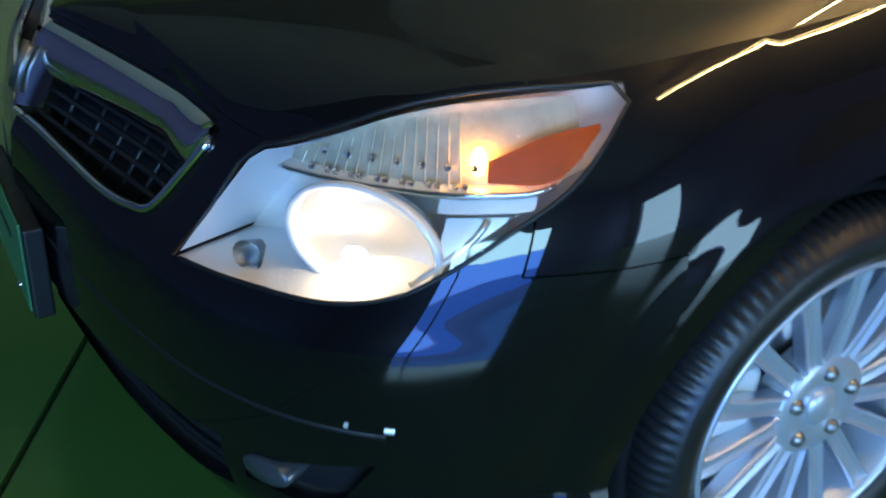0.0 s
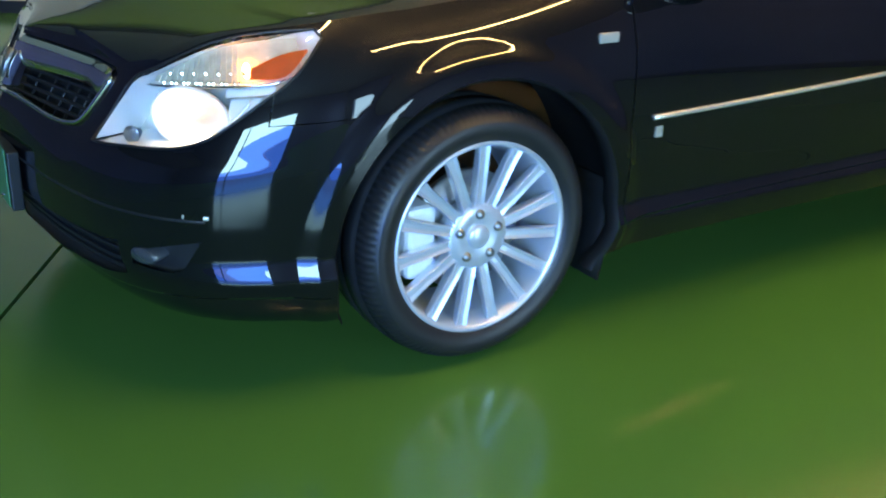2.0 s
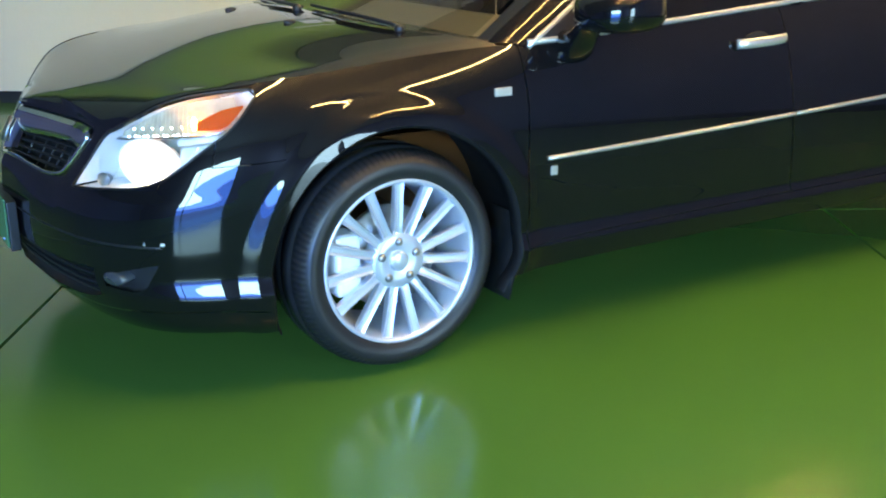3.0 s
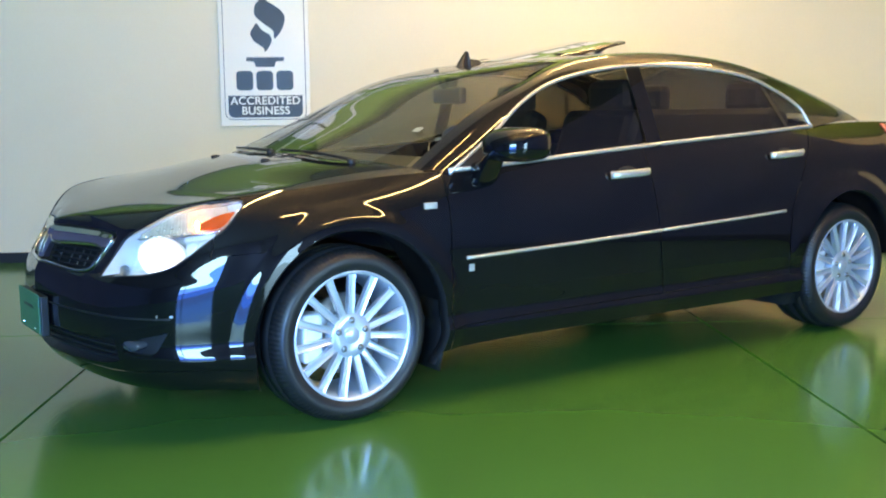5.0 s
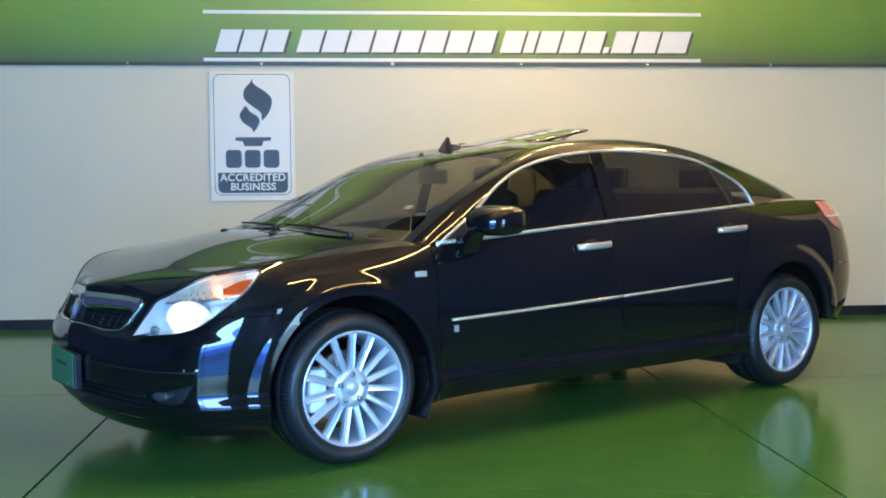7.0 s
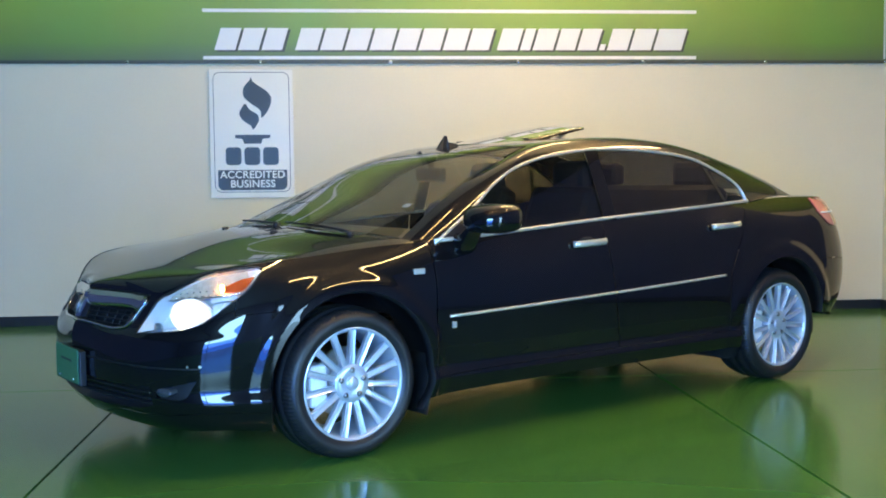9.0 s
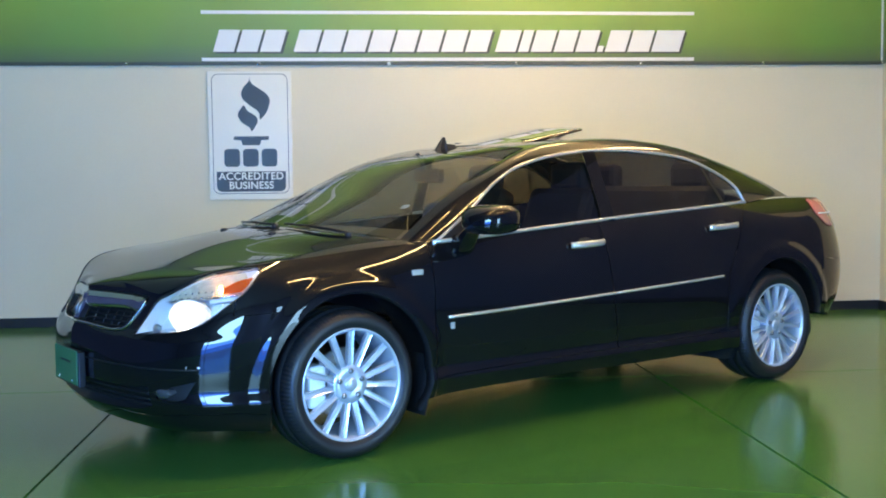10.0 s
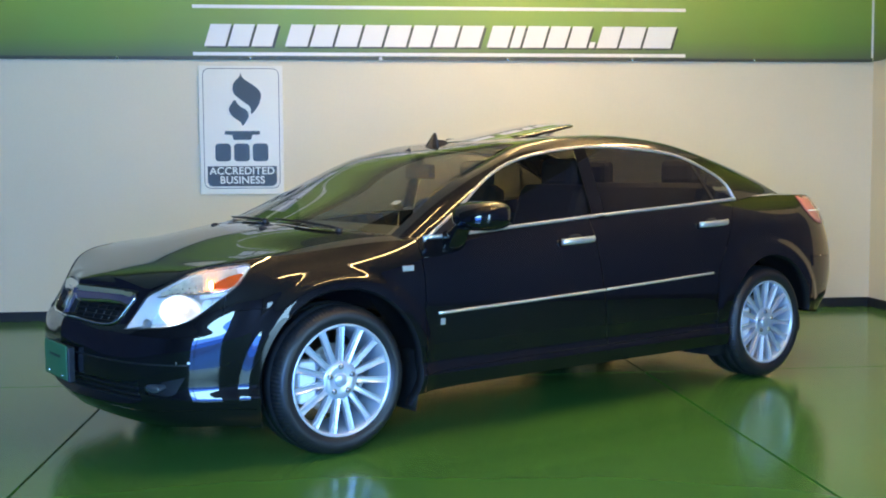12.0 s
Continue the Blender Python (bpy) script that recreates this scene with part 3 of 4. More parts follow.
def build_shell():
    levels = len(LEVELS) - 1
    grids = {}
    st = stations()
    place = []
    for s in st:
        zb, zt = bottom_z(s), top_z(s)
        place.append([(lean(s, zb + (zt - zb) * v), zb + (zt - zb) * v) for v in LEVELS])
    faces = {}
    for i in range(len(st) - 1):
        for j in range(levels):
            corners = (place[i][j], place[i + 1][j], place[i + 1][j + 1], place[i][j + 1])
            ms, mz = sum(c[0] for c in corners) / 4, sum(c[1] for c in corners) / 4
            if not hole_at(ms, mz):
                faces.setdefault(panel_at((st[i] + st[i + 1]) / 2, (LEVELS[j] + LEVELS[j + 1]) / 2), []).append((i, j))
    owner = {f: name for name, fs in faces.items() for f in fs}
    for (i, j), name in owner.items():            # the fine strips where two panels meet are left open as a gap
        thin_s, thin_v = st[i + 1] - st[i] < 0.003, LEVELS[j + 1] - LEVELS[j] < 0.0045
        beside = [n for n in ((i - 1, j), (i + 1, j)) if thin_s] + [n for n in ((i, j - 1), (i, j + 1)) if thin_v]
        if any(owner.get(n, name) != name for n in beside):
            faces[name].remove((i, j))
    solid = set(owner)
    moved = {}
    for i in range(len(st)):
        for j in range(levels + 1):
            near = [(a, b) for a in (i - 1, i) for b in (j - 1, j) if 0 <= a < len(st) - 1 and 0 <= b < levels]
            inside = [f for f in near if f not in solid]
            if inside and len(inside) < len(near):
                moved[(i, j)] = edge_place(*place[i][j])
    for name, fs in faces.items():
        bm = bmesh.new()
        vs = {}
        for c in sorted({c for i, j in fs for c in ((i, j), (i + 1, j), (i + 1, j + 1), (i, j + 1))}):
            vs[c] = bm.verts.new(moved.get(c) or body(*place[c[0]][c[1]]))
        for i, j in fs:
            q = [vs[c] for c in ((i, j), (i + 1, j), (i + 1, j + 1), (i, j + 1))]
            bm.faces.new(q)
        bmesh.ops.remove_doubles(bm, verts=bm.verts, dist=1e-5)
        grids[name] = bm
    return grids


def edge_place(s, z):
    """A rim place of an opening, moved onto its true edge."""
    x = body(s, z)[0]
    for wx in (-WHEEL_X, WHEEL_X):
        d = math.hypot(x - wx, z - WHEEL_Z)
        if abs(d - ARCH) < 0.04:
            k = ARCH / d
            tx, tz = wx + (x - wx) * k, WHEEL_Z + (z - WHEEL_Z) * k
            return body(station_at(tx, tz), tz)
    best = None
    for low, high, a, b in ((head_low, head_high, -2.485, -1.777), (grille_low, grille_high, -2.8, GRILLE_S),
                            (lambda v: lerp_table(FOG_LOW, v), lambda v: lerp_table(FOG_HIGH, v), -2.30, -2.06), (lambda v: lerp_table(INTAKE_LOW, v), lambda v: lerp_table(INTAKE_HIGH, v), -2.8, -2.34)):
        if a - 0.03 < s < b + 0.03:
            c = min(max(s, a), b)
            for f in (low, high):
                if abs(f(c) - z) < 0.03 and (best is None or abs(f(c) - z) < abs(best[1] - z)):
                    best = (s if a <= s <= b else c, f(c))
    return body(*best) if best else None


for name, bm in build_shell().items():
    both(name, bm, PAINT)

# wheel arch lips and dark liners
for wx, first in ((-WHEEL_X, -24), (WHEEL_X, 6)):
    rows = []
    for depth, r in ((0.0, ARCH), (0.012, ARCH - 0.008), (0.05, ARCH - 0.006), (0.06, ARCH + 0.02), (0.30, ARCH + 0.03)):
        row = []
        for k in range(49):
            a = radians(first + (204 - first) * k / 48)
            x, z = wx + r * math.cos(a), WHEEL_Z + r * math.sin(a)
            y = body(station_at(x, max(z, 0.2)), max(z, 0.2))[1]
            row.append((x, y + depth, z))
        rows.append(row)
    both("arch_liner", grid(rows), TRIM)

# bonnet
def hood_z(x):
    return eased([(-2.262, 0.742), (-2.2, 0.766), (-2.1, 0.800), (-1.9, 0.859), (-1.65, 0.927), (-1.5, 0.958), (-1.36, 0.977), (-1.2, 0.986)], x, max(0.0, min(0.16, x + 2.262)))


COWL_S = -1.07
NOSE_TIP = body(-2.8, top_z(-2.8))[0]
rows = []
for i in range(61):
    k = i / 60
    s = -2.8 + (COWL_S + 2.8) * k ** 1.0
    e = body(s, top_z(s))
    lift = 0.004 if s > -1.8 else 0.0
    g = max(0.0, (e[0] - NOSE_TIP) / (-1.10 - NOSE_TIP))
    xc = NOSE_TIP + (-1.362 - NOSE_TIP) * g
    row = []
    for j in range(25):
        q = 1 - j / 24
        row.append((xc + (e[0] - xc) * q**2, e[1] * q, hood_z(xc) + (e[2] + lift - hood_z(xc)) * q**3.0 - (0.006 if q == 1 else 0)))
    rows.append(row)
bm = grid(rows)
bm2 = mirrored(bm)
me_tmp = bpy.data.meshes.new("hood_half")
bm2.to_mesh(me_tmp)
bm2.free()
bm.from_mesh(me_tmp)
bmesh.ops.remove_doubles(bm, verts=bm.verts, dist=1e-4)
part("bonnet", bm, PAINT, car, smooth=True)

# greenhouse: window arc, roof rail and centre line, all along one length t
ARC = [(0.0, -0.985, 0.905), (0.10, -0.735, 1.060), (0.2, -0.562, 1.176), (0.3, -0.385, 1.254), (0.42, -0.127, 1.309), (0.53, 0.145, 1.334), (0.64, 0.434, 1.331), (0.76, 0.788, 1.295), (0.86, 1.000, 1.224), (0.94, 1.150, 1.138), (1.0, 1.198, 1.040)]
RAIL_T = [(0.0, -1.135, -0.745, 0.905), (0.12, -0.80, -0.680, 1.113), (0.24, -0.50, -0.622, 1.244), (0.34, -0.22, -0.580, 1.350), (0.48, 0.12, -0.560, 1.393), (0.62, 0.50, -0.555, 1.400), (0.74, 0.86, -0.570, 1.362), (0.86, 1.26, -0.605, 1.264), (0.94, 1.54, -0.640, 1.168), (1.0, 1.76, -0.68, 1.068)]
MID_T = [(0.0, -1.36, 0.972), (0.12, -0.98, 1.128), (0.24, -0.62, 1.290), (0.34, -0.30, 1.358), (0.48, 0.10, 1.400), (0.62, 0.50, 1.412), (0.74, 0.90, 1.395), (0.86, 1.36, 1.302), (0.94, 1.64, 1.195), (1.0, 1.87, 1.078)]


def col(table, k, t):
    return lerp_table([(r[0], r[k]) for r in table], t)


def glass_y(z, x):
    """The side glass leans in above the belt line."""
    c = min(max(x, -0.98), 1.25)
    return -(half_width(c, top_z(c)) + 0.006 - 0.40 * (z - top_z(c)) - 0.10 * (z - 1.0) ** 2 * (z > 1.0))


def arc(t):
    x, z = col(ARC, 1, t), col(ARC, 2, t)
    return (x, glass_y(z, x), z)


def rail(t):
    return (col(RAIL_T, 1, t), col(RAIL_T, 2, t), col(RAIL_T, 3, t))


def shell_top(t, q):
    """The windscreen, roof and rear window between the rails; q from -1 (left) to 1."""
    r, mx, mz = rail(t), col(MID_T, 1, t), col(MID_T, 2, t)
    bow = 4.0 - 1.3 * min(1.0, max(0.0, (t - 0.24) / 0.14))      # a flat screen that turns at its sides, a rounder roof
    return (mx + (r[0] - mx) * abs(q) ** (0.87 * bow), -r[1] * q, mz + (r[2] - mz) * abs(q) ** bow)


SCREEN_T, REAR_T = 0.335, 0.775
def top_sheet(t0, t1, q0=-1.0, q1=1.0, nt=24, nq=28):
    return grid([[shell_top(t0 + (t1 - t0) * i / nt, q0 + (q1 - q0) * j / nq) for j in range(nq + 1)] for i in range(nt + 1)])


part("roof", top_sheet(SCREEN_T, REAR_T), PAINT, car, smooth=True)
for name, a, b, m in (("windscreen", 0.0, SCREEN_T - 0.004, GLASS), ("rear_window", REAR_T + 0.004, 0.985, TINTED)):
    ob = part(name, top_sheet(a, b, -0.985, 0.985), m, car, smooth=True)
    ob.visible_shadow = False

# pillar band between the window arc and the roof rail, rounded across
rows = []
for i in range(81):
    t = i / 80
    a, r = arc(t), rail(t)
    row = []
    for j in range(11):
        k = j / 10
        p = [a[n] + (r[n] - a[n]) * k for n in range(3)]
        bulge = 0.022 * math.sin(math.pi * k)
        row.append((p[0], p[1] - bulge * 0.75, p[2] + bulge * 0.65))
    rows.append(row)
both("pillar_rail", grid(rows), PAINT)

# quarter shoulder behind the rear door glass and the boot lid
rows = []
for i in range(25):
    s = 1.20 + (2.92 - 1.20) * i / 24
    e = body(s, top_z(s))
    xm = max(e[0], 1.82)
    row = []
    for j in range(13):
        q = 1 - j / 12
        row.append((xm + (e[0] - xm) * q**2, e[1] * q, e[2] + 0.022 * (1 - q**2)))
    rows.append(row)
both("boot_lid", grid(rows), PAINT)

# side glass
def glass_sheet(x0, x1, inset=0.0):
    rows = []
    for i in range(25):
        x = x0 + (x1 - x0) * i / 24
        lo = top_z(x) - 0.01
        t0, t1 = 0.0, 1.0
        for _ in range(30):
            m = (t0 + t1) / 2
            t0, t1 = (m, t1) if col(ARC, 1, m) < x else (t0, m)
        hi = max(col(ARC, 2, t0), lo + 0.002)
        rows.append([(x, glass_y(lo + (hi - lo) * j / 10, x) + 0.008, lo + (hi - lo) * j / 10) for j in range(11)])
    return grid(rows)


for name, a, b in (("front_side_glass", -0.975, 0.05), ("rear_side_glass", 0.125, 1.195)):
    both(name, glass_sheet(a, b), TINTED)
both("b_pillar", grid([[(x, glass_y(z, x) - 0.002, z) for z in [0.98 + (1.331 - 0.98) * j / 8 for j in range(9)]] for x in (0.045, 0.065, 0.11, 0.13)]), PAINT, label="gloss black door pillar")
both("quarter_divider", grid([[(x - (z - 1.03) * 0.45, glass_y(z, x) + 0.002, z) for z in [1.03 + 0.215 * j / 6 for j in range(7)]] for x in (1.000, 1.012, 1.025)]), TRIM)

# chrome trims: window surround, belt line, side moulding
both("window_trim", tube([arc(t / 60) for t in range(61)], 0.008, 8, 0.8), BRIGHT, label="bright window surround")
both("belt_trim", tube([(x, body(x, top_z(x))[1] - 0.004, top_z(x) + 0.002) for x in [-0.985 + 2.19 * k / 50 for k in range(51)]], 0.009, 8, 0.7), BRIGHT, label="bright belt moulding")
for a, b in ((-0.948, 0.080), (0.090, 0.903)):
    zs = lambda x: 0.585 + (x + 0.948) / 1.851 * 0.069 - 0.004 * math.sin((x + 0.948) / 1.851 * math.pi)
    both("side_moulding", tube([(x, body(x, zs(x))[1] - 0.004, zs(x)) for x in [a + (b - a) * k / 30 for k in range(31)]], 0.0072, 8, 0.9), BRIGHT, label="thin bright side moulding")

# wheels
def wheel_at(x, side):
    hub = new("wheel")
    hub.parent = car
    hub.matrix_basis = pose(x, side * 0.76, WHEEL_Z, 0, 0, 0 if side < 0 else 180)
    return hub


R_RIM = 0.2405
TREAD = [(0.1368, R_RIM + 0.002, 0), (0.1512, 0.262, 0), (0.1524, 0.282, 0), (0.1452, 0.2970, 0), (0.1356, 0.3060, 1), (0.1212, 0.3140, 1), (0.0864, 0.3210, 1), (0.0840, 0.3175, 0), (0.0744, 0.3175, 0), (0.0720, 0.3220, 0),
         (0.0144, 0.3240, 0), (0.0120, 0.3195, 0), (0.0000, 0.3195, 0), (-0.002, 0.3240, 0), (-0.050, 0.3215, 0), (-0.052, 0.3165, 0), (-0.060, 0.3165, 0), (-0.062, 0.3190, 1), (-0.086, 0.3125, 1), (-0.098, 0.3055, 1),
         (-0.106, 0.2965, 0), (-0.1120, 0.290, 0), (-0.1145, 0.286, 0), (-0.1160, 0.274, 0), (-0.1150, 0.263, 0), (-0.112, 0.256, 0), (-0.107, R_RIM + 0.003, 0), (-0.099, R_RIM - 0.004, 0)]
tyre = bmesh.new()
rings = []
AROUND = 440
for y, r, cut in TREAD:
    rings.append([tyre.verts.new(((r - 0.006 * cut * (k % 4 == 0)) * math.cos(k * math.tau / AROUND), y, (r - 0.006 * cut * (k % 4 == 0)) * math.sin(k * math.tau / AROUND))) for k in range(AROUND)])
for a, b in zip(rings, rings[1:]):
    for k in range(AROUND):
        tyre.faces.new((a[k], a[(k + 1) % AROUND], b[(k + 1) % AROUND], b[k]))
w0 = wheel_at(-WHEEL_X, -1)
part("tyre", tyre, RUBBER, w0, "black tyre with a worn road tread", smooth=True)
barrel = revolve([(-0.100, R_RIM), (-0.106, R_RIM - 0.001), (-0.106, R_RIM - 0.008), (-0.098, R_RIM - 0.014), (-0.05, R_RIM - 0.03), (0.10, R_RIM - 0.035)], 96)
part("rim", barrel, ALLOY, w0, "silver alloy rim", smooth=True)
for k in range(15):
    bm = bmesh.new()
    rings = []
    for r, w, d, th in ((0.060, 0.0150, -0.084, 0.03), (0.10, 0.0140, -0.090, 0.030), (0.16, 0.0140, -0.095, 0.028), (0.206, 0.0150, -0.098, 0.024), (0.231, 0.0185, -0.099, 0.018)):
        rings.append([bm.verts.new((x, y, r)) for x, y in ((-w * 0.8, d + th), (-w, d + 0.004), (-w * 0.85, d), (-w * 0.35, d + 0.005), (w * 0.35, d + 0.005), (w * 0.85, d), (w, d + 0.004), (w * 0.8, d + th))])
    for a, b in zip(rings, rings[1:]):
        for n in range(8):
            bm.faces.new((a[n], a[(n + 1) % 8], b[(n + 1) % 8], b[n]))
    bm.faces.new(rings[0]), bm.faces.new(rings[-1][::-1])
    bmesh.ops.rotate(bm, cent=(0, 0, 0), matrix=Matrix.Rotation(math.tau * k / 15, 3, "Y"), verts=bm.verts)
    part("spoke", bm, ALLOY, w0)
part("hub", revolve([(-0.04, 0.088), (-0.078, 0.086), (-0.087, 0.078), (-0.088, 0.05), (-0.084, 0.036), (-0.084, 0.0)], 48), ALLOY, w0, smooth=True)
part("centre_cap", revolve([(-0.079, 0.031), (-0.090, 0.029), (-0.094, 0.022), (-0.095, 0.0)], 32), ALLOY, w0, smooth=True)
for k in range(5):
    a = math.tau * (k + 0.5) / 5 + math.pi / 2 + math.pi / 5 * 1
    bm = revolve([(-0.070, 0.013), (-0.088, 0.0125), (-0.096, 0.009), (-0.098, 0.0)], 12)
    bmesh.ops.translate(bm, vec=(0.057 * math.cos(a), 0, 0.057 * math.sin(a)), verts=bm.verts)
    part("lug_nut", bm, STEEL, w0, "steel lug nut", smooth=True)
part("brake_disc", revolve([(-0.03, 0.06), (-0.03, 0.150), (-0.018, 0.152), (-0.008, 0.150), (-0.008, 0.06)], 48), STEEL, w0, smooth=True)
bm = block(-0.185, -0.105, -0.066, 0.03, -0.09, 0.09)
part("brake_caliper", bm, SILVER, w0, bevel=0.015)
w_front_right = copy_thing(w0, pose(-WHEEL_X, 0.76, WHEEL_Z, 0, 0, 180))
w_rear_left = copy_thing(w0, pose(WHEEL_X, -0.76, WHEEL_Z))
w_rear_right = copy_thing(w0, pose(WHEEL_X, 0.76, WHEEL_Z, 0, 0, 180))

# underbody
part("underbody", block(-2.1, 2.1, -0.62, 0.62, 0.19, 0.30), TRIM, car, bevel=0.02)


# ---- the car's lamps, grille and fittings ----
def tub(low, high, s0, s1, deep, ns=30, nz=8):
    """A recess sunk into the body, with sides that run out to its edges."""
    rows = []
    for i in range(-1, ns + 2):
        s = s0 + (s1 - s0) * min(max(i, 0), ns) / ns
        a, b = low(s), high(s)
        rows.append([on_body(s, a + (b - a) * min(max(j, 0), nz) / nz, 0.0 if j in (-1, nz + 1) or i == ns + 1 else -deep) for j in range(-1, nz + 2)])
    return grid(rows)


def skin(low, high, s0, s1, out, ns=30, nz=10):
    """A sheet on the body between two edges, lifted off it (out) or sunk into it."""
    rows = []
    for i in range(ns + 1):
        s = s0 + (s1 - s0) * i / ns
        a, b = low(s), high(s)
        rows.append([on_body(s, a + (b - a) * j / nz, out) for j in range(nz + 1)])
    return grid(rows)


def edge_line(f, s0, s1, out, n=40):
    return [on_body(s0 + (s1 - s0) * k / n, f(s0 + (s1 - s0) * k / n), out) for k in range(n + 1)]


def shifted(rows_of, dx, dy, dz):
    return [(x + dx, y + dy, z + dz) for x, y, z in rows_of]


H0, H1 = -2.483, -1.779
DIVIDE = [(-2.40, 0.714), (-2.182, 0.730), (-2.01, 0.741), (-1.896, 0.757), (-1.779, 0.829)]
divide = lambda s: min(max(lerp_table(DIVIDE, s), head_low(s)), head_high(s))


def headlamp(side):
    flip = 1 if side < 0 else -1
    lamp = new("headlamp")
    lamp.parent = car
    tagged(lamp, "clear headlamp, lit, with an amber side reflector")

    def put(name, bm, material, label="", smooth=True):
        if flip < 0:
            bmesh.ops.scale(bm, vec=(1, -1, 1), verts=bm.verts)
        return part(name, bm, material, lamp, label, smooth)

    put("lens", skin(head_low, head_high, H0, H1, 0.002, 44, 14), LENS, "clear lens").visible_shadow = False
    rim_line = edge_line(head_low, H0, H1, 0.001) + edge_line(head_high, H1, H0, 0.001)[1:-1]
    put("gasket", tube(rim_line, 0.003, 6, closed=True), TRIM)
    # silver tub behind the lens
    deep = lambda p, k: (p[0] + 0.11 * k, p[1] + 0.035 * k, p[2])
    rows = []
    for k in range(7):
        f = k / 6
        low, high = edge_line(head_low, H0, H1, -0.004, 30), edge_line(head_high, H0, H1, -0.004, 30)
        row = []
        for a, b in zip(low, high):
            mid = [(a[n] + b[n]) / 2 for n in range(3)]
            row.append(deep([a[n] + (mid[n] - a[n]) * 0.15 * f for n in range(3)], f))
        rows.append(row)
    put("lower_tub", grid(rows), SILVER)
    back = [[deep([a[n] + (b[n] - a[n]) * (0.07 + 0.86 * j / 8) for n in range(3)], 1.0) for j in range(9)] for a, b in zip(edge_line(head_low, H0, H1, -0.004, 30), edge_line(head_high, H0, H1, -0.004, 30))]
    put("back_plate", grid(back), SILVER)
    rows = [[deep([a[n] + (b[n] - a[n]) * 0.04 for n in range(3)], 0) for a, b in zip(edge_line(head_high, H0, H1, -0.004, 30), edge_line(head_low, H0, H1, -0.004, 30))],
            [deep([a[n] + (b[n] - a[n]) * 0.06 for n in range(3)], 1) for a, b in zip(edge_line(head_high, H0, H1, -0.004, 30), edge_line(head_low, H0, H1, -0.004, 30))]]
    put("upper_tub", grid(rows), SILVER)
    # shelf between the two chambers
    a = edge_line(divide, -2.385, -1.90, -0.010, 24)
    put("shelf", grid([a, shifted(a, 0.012, 0.004, 0.004), shifted(a, 0.10, 0.032, 0.004)]), SILVER)
    put("shelf_edge", tube(a, 0.003, 6), CHROME)
    put("upper_back", skin(lambda s: divide(s) + 0.001, lambda s: head_high(s) - 0.002, -2.385, -1.85, -0.026, 30, 6), CLOUDED, "warm tinted upper reflector")
    put("lens_rim", tube(edge_line(head_low, H0 + 0.01, H1 - 0.02, 0.002, 40), 0.0016, 6), BRIGHT)
    put("lens_rim", tube(edge_line(head_high, -2.43, H1 - 0.02, 0.002, 40), 0.0016, 6), BRIGHT)
    # main reflector bowl, shade and bulb
    c = Vector(on_body(-2.212, 0.671, -0.034))
    bowl = revolve([(0.0, 0.072), (0.006, 0.070), (0.03, 0.060), (0.055, 0.042), (0.068, 0.020), (0.07, 0.0)], 40)
    ring = revolve([(0.010, 0.070), (-0.004, 0.074), (-0.010, 0.071), (-0.004, 0.066), (0.01, 0.066)], 40)
    bulb = bmesh.new()
    bmesh.ops.create_uvsphere(bulb, u_segments=20, v_segments=12, radius=0.011)
    aim = Matrix.Translation(c) @ Matrix.Rotation(radians(-58), 4, "Z") @ Matrix.Diagonal((1.40, 1, 0.95, 1))
    for b, move in ((bowl, 0), (ring, 0), (bulb, -0.016)):
        bmesh.ops.transform(b, matrix=aim @ Matrix.Translation((0, move, -0.012 if move else 0)), verts=b.verts)
    put("bowl", bowl, REFLECTOR), put("bowl_ring", ring, SILVER), put("bulb", bulb, BULB, "glowing bulb")
    # bright facets and a curved bezel beside the bowl, a ribbed cone below it
    put("outer_facet", skin(lambda s: head_low(s) + 0.014, lambda s: divide(s) - 0.022, -2.075, -1.955, -0.022, 12, 4), SILVER)
    put("upper_facet", skin(lambda s: divide(s) - 0.018, lambda s: divide(s) - 0.004, -2.09, -1.93, -0.014, 12, 3), SILVER)
    put("bezel", tube([on_body(-2.10 + 0.10 * math.sin(k * 0.14), 0.640 + 0.0085 * k, -0.018) for k in range(10)], 0.004, 6), BRIGHT)
    cone = revolve([(-0.006, 0.020), (0.0, 0.018), (0.002, 0.015), (0.010, 0.014), (0.012, 0.011), (0.022, 0.009), (0.024, 0.0)], 20)
    bmesh.ops.transform(cone, matrix=Matrix.Translation(on_body(-2.385, 0.618, -0.022)) @ Matrix.Rotation(radians(-50), 4, "Z"), verts=cone.verts)
    put("ribbed_cone", cone, STEEL)
    # upper chamber: a row of small prisms, indicator bulb, amber reflector
    for k in range(15):
        s = -2.36 + k * 0.0215
        put("prism", tube([on_body(s, divide(s) + 0.003, -0.022), on_body(s + 0.004, max(divide(s) + 0.010, head_high(s + 0.004) - 0.010), -0.022)], 0.0013, 6), CLOUDED, smooth=False)
    for k in range(20):
        s = -2.33 + k * 0.0155
        facet = bmesh.new()
        bmesh.ops.create_icosphere(facet, subdivisions=1, radius=0.005, matrix=Matrix.Translation(on_body(s, divide(s) + 0.008 + 0.018 * (k % 3 == 1), -0.016)))
        put("facet", facet, CHROME, smooth=False)
    bulb = bmesh.new()
    bmesh.ops.create_uvsphere(bulb, u_segments=14, v_segments=10, radius=0.010, matrix=Matrix.Translation(on_body(-2.03, 0.772, -0.020)) @ Matrix.Diagonal((0.8, 0.8, 1.7, 1)))
    put("indicator_bulb", bulb, INDICATOR, "glowing amber bulb")
    amber_low = lambda s: lerp_table([(-2.012, 0.752), (-1.90, 0.760), (-1.825, 0.806)], s)
    amber_high = lambda s: lerp_table([(-2.012, 0.772), (-1.91, 0.800), (-1.825, 0.812)], s)
